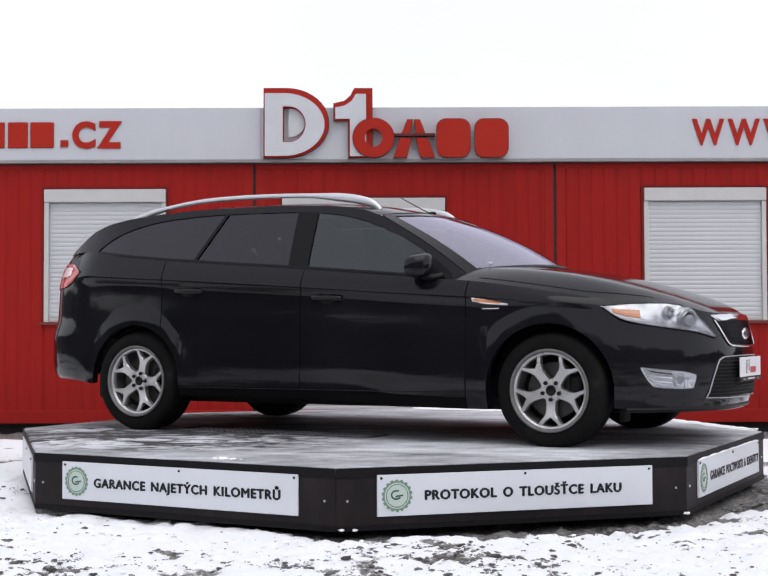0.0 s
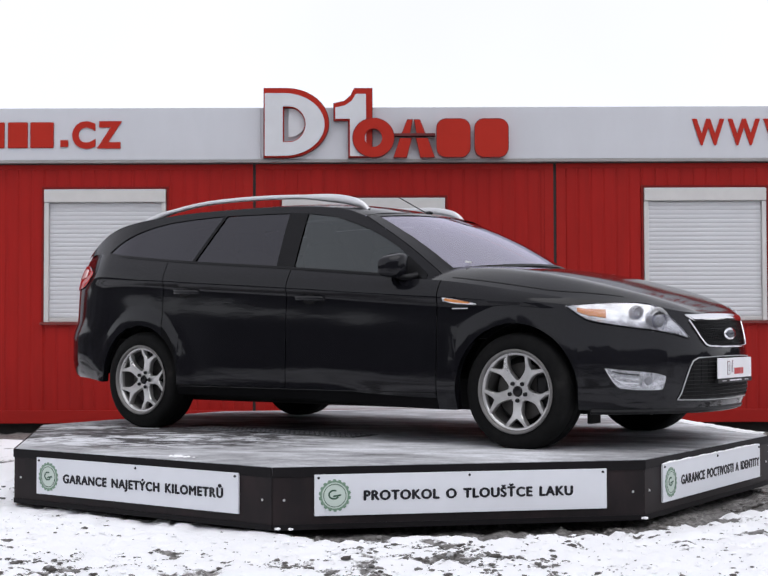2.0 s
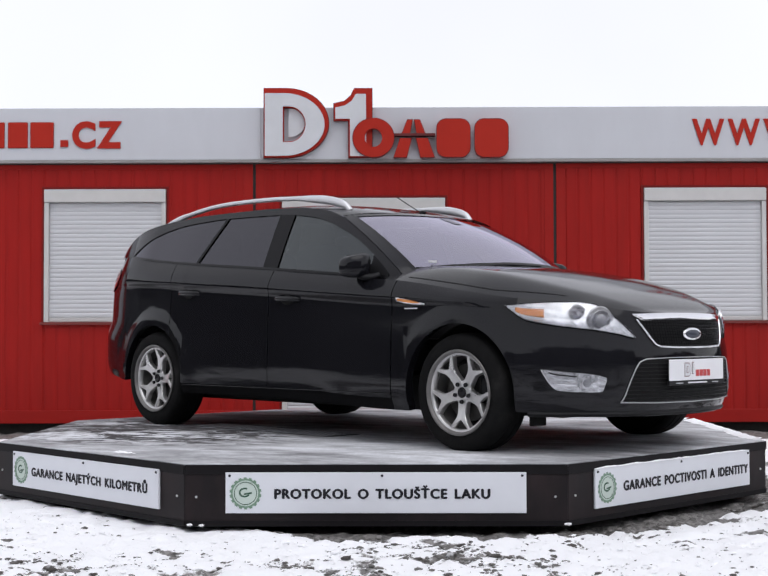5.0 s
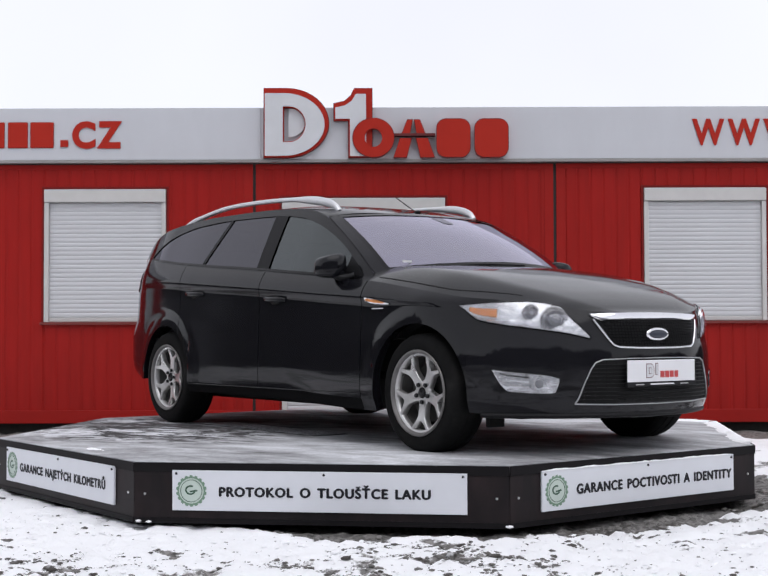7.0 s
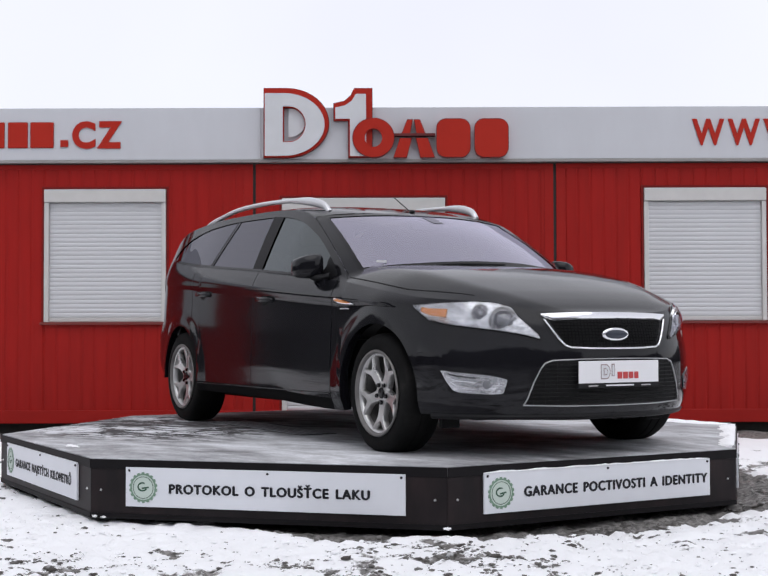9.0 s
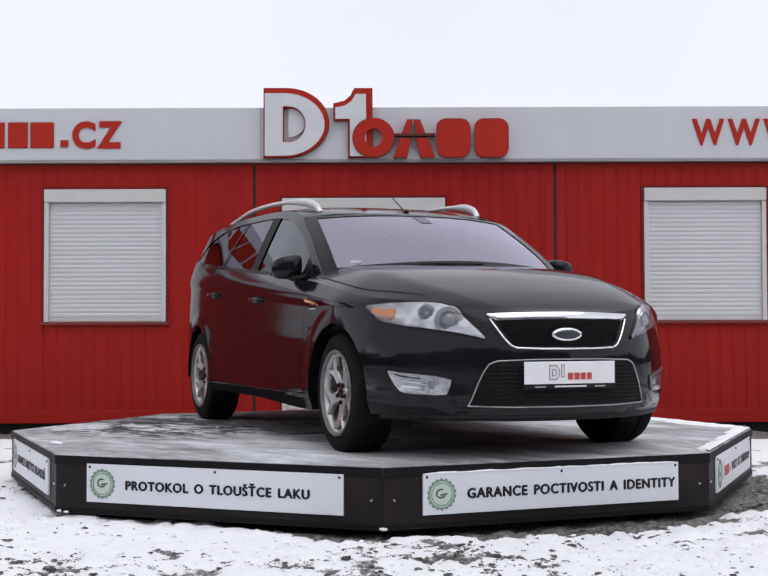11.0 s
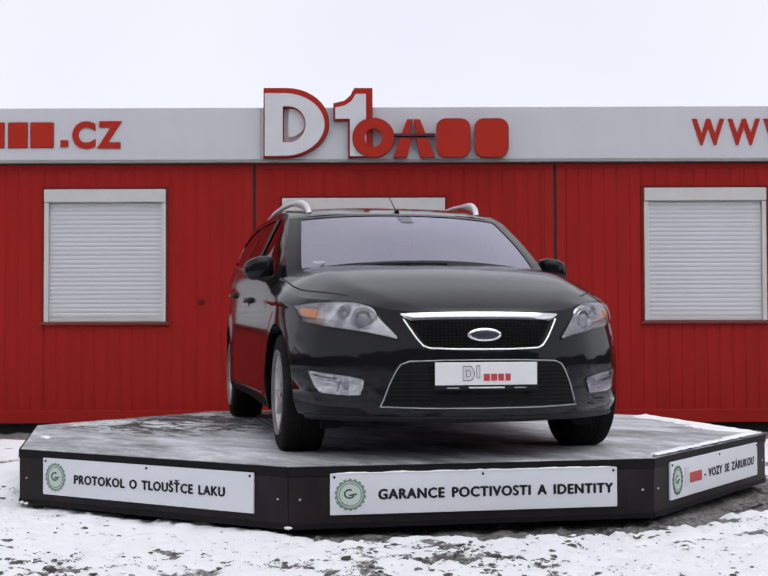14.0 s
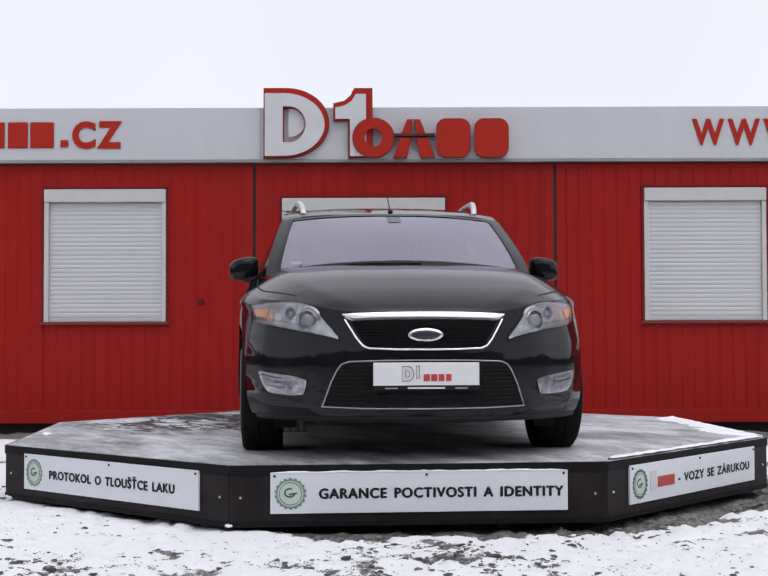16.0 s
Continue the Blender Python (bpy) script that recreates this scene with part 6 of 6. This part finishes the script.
def build_flank_details():
    for side in (1, -1):
        # door handles with a cup behind
        for x, z in ((0.075, 0.848), (-0.945, 0.905)):
            y = skin(s_of_x(x), z)[0].y
            path = spline([(x + 0.105, y - 0.004, z - 0.006), (x + 0.085, y + 0.020, z - 0.003), (x, y + 0.030, z), (x - 0.085, y + 0.022, z + 0.004), (x - 0.105, y - 0.004, z + 0.006)], 5)
            h = part("door_handle", flip(tube(path, 0.016, 0.030, 10, 0.8), side), PAINT, CAR, "black bar door handle", smooth=60)
            cup = bmesh.new()
            bmesh.ops.create_uvsphere(cup, u_segments=20, v_segments=10, radius=1, matrix=Matrix.Translation((x - 0.005, y - 0.004, z - 0.008)) @ Matrix.Diagonal((0.072, 0.007, 0.040, 1)))
            part("handle_cup", flip(cup, side), GAP, h, smooth=60)
        # side repeater and vent badge on the wing
        s0, s1 = s_of_x(1.245), s_of_x(1.03)
        lo = Curve((s0, 0.792), (s_of_x(1.13), 0.800), (s1, 0.816))
        hi = Curve((s0, 0.800), (s_of_x(1.13), 0.824), (s1, 0.838))
        b = part("side_repeater", solid(skin_patch(list(np.linspace(s0, s1, 10)), lo, hi, 3, 0.006, side), 0.004), CHROME, CAR, "chrome wing badge with amber repeater", smooth=50)
        part("repeater_lens", solid(skin_patch(list(np.linspace(s_of_x(1.20), s_of_x(1.045), 8)), lambda s: lo(s) + 0.006, lambda s: hi(s) - 0.005, 3, 0.012, side), 0.003), AMBER, b, "amber repeater lens", smooth=50)
        part("badge_bar", flip(solid(skin_patch(list(np.linspace(s_of_x(1.19), s_of_x(1.09), 6)), lambda s: 0.772, lambda s: 0.778, 1, 0.004), 0.003), side), RAIL, b)
        # tail lamps wrap round the corner
        t0, t1 = s_of_x(-1.93), PLAN_S[-1] - 0.45
        tl = Curve((t0, 1.05), (s_of_x(-2.02), 0.99), (s_of_x(-2.12), 0.955), (t1, 0.94))
        th = Curve((t0, 1.06), (s_of_x(-2.02), 1.10), (s_of_x(-2.12), 1.118), (t1, 1.11))
        tail = part("tail_lamp", solid(skin_patch(list(np.linspace(t0, t1, 16)), tl, th, 6, 0.006, side), 0.004), RED_LAMP, CAR, "red tail lamp with clear band", smooth=50)
        part("clear_band", solid(skin_patch(list(np.linspace(s_of_x(-2.05), t1, 10)), lambda s: tl(s) + (th(s) - tl(s)) * 0.45, lambda s: tl(s) + (th(s) - tl(s)) * 0.85, 3, 0.010, side), 0.003), CLEAR_LAMP, tail, "pale clear band", smooth=50)
        # mirror
        shell = bmesh.new()
        bmesh.ops.create_uvsphere(shell, u_segments=32, v_segments=20, radius=1)
        for v in shell.verts:
            c = v.co
            p = Vector([math.copysign(abs(q) ** 0.52, q) for q in c])
            taper = 1 - 0.18 * max(0, p.y)
            fx = 0.078 if p.x > 0 else 0.045
            v.co = Vector((0.69 + p.x * fx * taper - 0.03 * p.y * p.y, 0.922 + p.y * 0.090, 1.028 + p.z * 0.071 * taper - 0.010 * p.y))
        mir = part("wing_mirror", flip(shell, side), PAINT, CAR, "black wing mirror", smooth=60)
        arm = spline([(0.79, 0.825, 0.972), (0.755, 0.86, 0.962), (0.725, 0.90, 0.965), (0.70, 0.93, 0.985)], 5)
        part("mirror_arm", flip(tube(arm, 0.075, 0.040, 12), side), BLACK_PLASTIC, mir, "black mirror arm", smooth=60)
        gl = bmesh.new()
        bmesh.ops.create_uvsphere(gl, u_segments=24, v_segments=12, radius=1, matrix=Matrix.Translation((0.633, 0.918, 1.028)) @ Matrix.Diagonal((0.006, 0.070, 0.052, 1)))
        part("mirror_glass", flip(gl, side), CHROME, mir, smooth=60)
        # roof rail
        pts = spline([(-1.60, 0.645, 1.398), (-1.52, 0.640, 1.428), (-1.38, 0.628, 1.465), (-1.05, 0.615, 1.510), (-0.64, 0.603, 1.520), (-0.25, 0.590, 1.509), (0.0, 0.575, 1.486), (0.12, 0.566, 1.464), (0.20, 0.558, 1.437), (0.245, 0.552, 1.400)], 6)
        fl = []
        for p in pts:
            fl.append(1.0 + 0.8 * smooth(-0.25, 0.02, p.x) * (1 - smooth(0.14, 0.26, p.x)) + 0.4 * smooth(-1.3, -1.5, p.x) * (1 - smooth(-1.55, -1.7, p.x)))
        part("roof_rail", flip(tube(pts, 0.036, 0.030, 12, 0.8, fl), side), RAIL, CAR, "satin silver roof rail", smooth=60)
        # sill strip
        T = [on_skin(s * side, 0.300, 0.004) for s in np.linspace(s_of_x(0.98), s_of_x(-0.98), 24)]
        part("sill_strip", tube(T, 0.008, 0.006, 6), GLOSS_BLACK, CAR)
    # aerial at the front of the roof
    base = bmesh.new()
    bmesh.ops.create_uvsphere(base, u_segments=16, v_segments=8, radius=1, matrix=Matrix.Translation((0.33, 0, ROOF_MID(0.33) + 0.003)) @ Matrix.Diagonal((0.030, 0.016, 0.014, 1)))
    aer = part("aerial", base, BLACK_PLASTIC, CAR, "short black roof aerial", smooth=60)
    part("mast", tube([Vector((0.33, 0, 1.408)), Vector((0.24, 0, 1.455)), Vector((0.10, 0, 1.53))], 0.007, 0.007, 8), BLACK_PLASTIC, aer)
    # wipers lying at the foot of the windscreen
    for pts in ([(1.205, 0.10, 1.036), (1.14, 0.38, 1.024), (1.03, 0.63, 1.000)], [(1.11, -0.54, 1.008), (1.20, -0.25, 1.036), (1.225, 0.10, 1.038)]):
        part("wiper", tube(spline(pts, 6), 0.012, 0.009, 6), BLACK_PLASTIC, CAR, "black wiper blade")
    for y in (-0.33, 0.33):
        noz = bmesh.new()
        bmesh.ops.create_uvsphere(noz, u_segments=10, v_segments=6, radius=1, matrix=Matrix.Translation((1.26, y, 1.015)) @ Matrix.Diagonal((0.018, 0.02, 0.010, 1)))
        part("washer_nozzle", noz, BLACK_PLASTIC, CAR, smooth=60)
    # small paper label inside the windscreen
    part("window_label", box(1.0, 1.004, -0.64, -0.575, 1.045, 1.058), PLATE_WHITE, CAR, "small white label behind the windscreen", at=None)


def build_inside():
    part("underbody", box(-1.95, 1.95, -0.60, 0.60, 0.19, 0.40, bevel=0.03), GAP, CAR)
    part("cabin_floor", box(-2.0, 0.9, -0.80, 0.80, 0.42, 0.60), CABIN, CAR)
    dash = bmesh.new()
    box(0.62, 1.05, -0.76, 0.76, 0.80, 0.975, dash, 0.05)
    part("dashboard", dash, CABIN, CAR, smooth=40)

    def cushion(cx, cy, cz, sx, sy, sz, tilt=0.0, q=0.5):
        b = bmesh.new()
        bmesh.ops.create_uvsphere(b, u_segments=20, v_segments=14, radius=1)
        for v in b.verts:
            v.co = Vector([math.copysign(abs(c) ** q, c) for c in v.co])
        bmesh.ops.transform(b, matrix=pose(cx, cy, cz, 0, tilt, 0) @ Matrix.Diagonal((sx, sy, sz, 1)), verts=b.verts[:])
        return b
    for x, ys in ((0.0, (-0.37, 0.37)), (-0.95, (-0.42, 0.0, 0.42))):
        for y in ys:
            seat = part("seat", cushion(x + 0.15, y, 0.66, 0.26, 0.23, 0.09), CABIN, CAR, "dark cloth seat", smooth=60)
            part("seat_back", cushion(x - 0.16, y, 0.93, 0.075, 0.22, 0.30, -16), CABIN, seat, smooth=60)
            part("headrest", cushion(x - 0.27, y, 1.275, 0.045, 0.13, 0.085, -12), CABIN, seat, smooth=60)
    wheel = lathe([(0.175, 0.0), (0.187, 0.012), (0.199, 0.0), (0.187, -0.012), (0.175, 0.0)], 32)
    part("steering_wheel", wheel, CABIN, CAR, at=Matrix.Translation((0.50, 0.37, 0.95)) @ Matrix.Rotation(radians(90), 4, "Z") @ Matrix.Rotation(radians(-25), 4, "X"))
    mir = cushion(0.50, 0.0, 1.315, 0.02, 0.115, 0.035)
    part("inner_mirror", mir, CABIN, CAR, smooth=60)


CAR = tagged(new("estate_car"), "glossy black estate car with silver roof rails on the platform", "car")
ST, SX, TOP_EDGE = build_lower_body()
build_hood(ST, SX, TOP_EDGE)
build_cabin()
build_wheels()
build_front()
build_flank_details()
build_inside()
# the car's middle lies beside the turntable's axis
for ob in CAR.children:
    ob.location.y -= 0.019


def motions():
    """The platform turns clockwise at an even pace and carries the car."""
    rows = [2.0 * k for k in range(9)]
    walk(PLATFORM, [(t, pose(0, 0, 0, 0, 0, -3.586 * t)) for t in rows])
    walk(CAR, [(t, pose(0, 0, DECK_Z, 0, 0, -27.82 - 3.586 * t)) for t in rows])


motions()
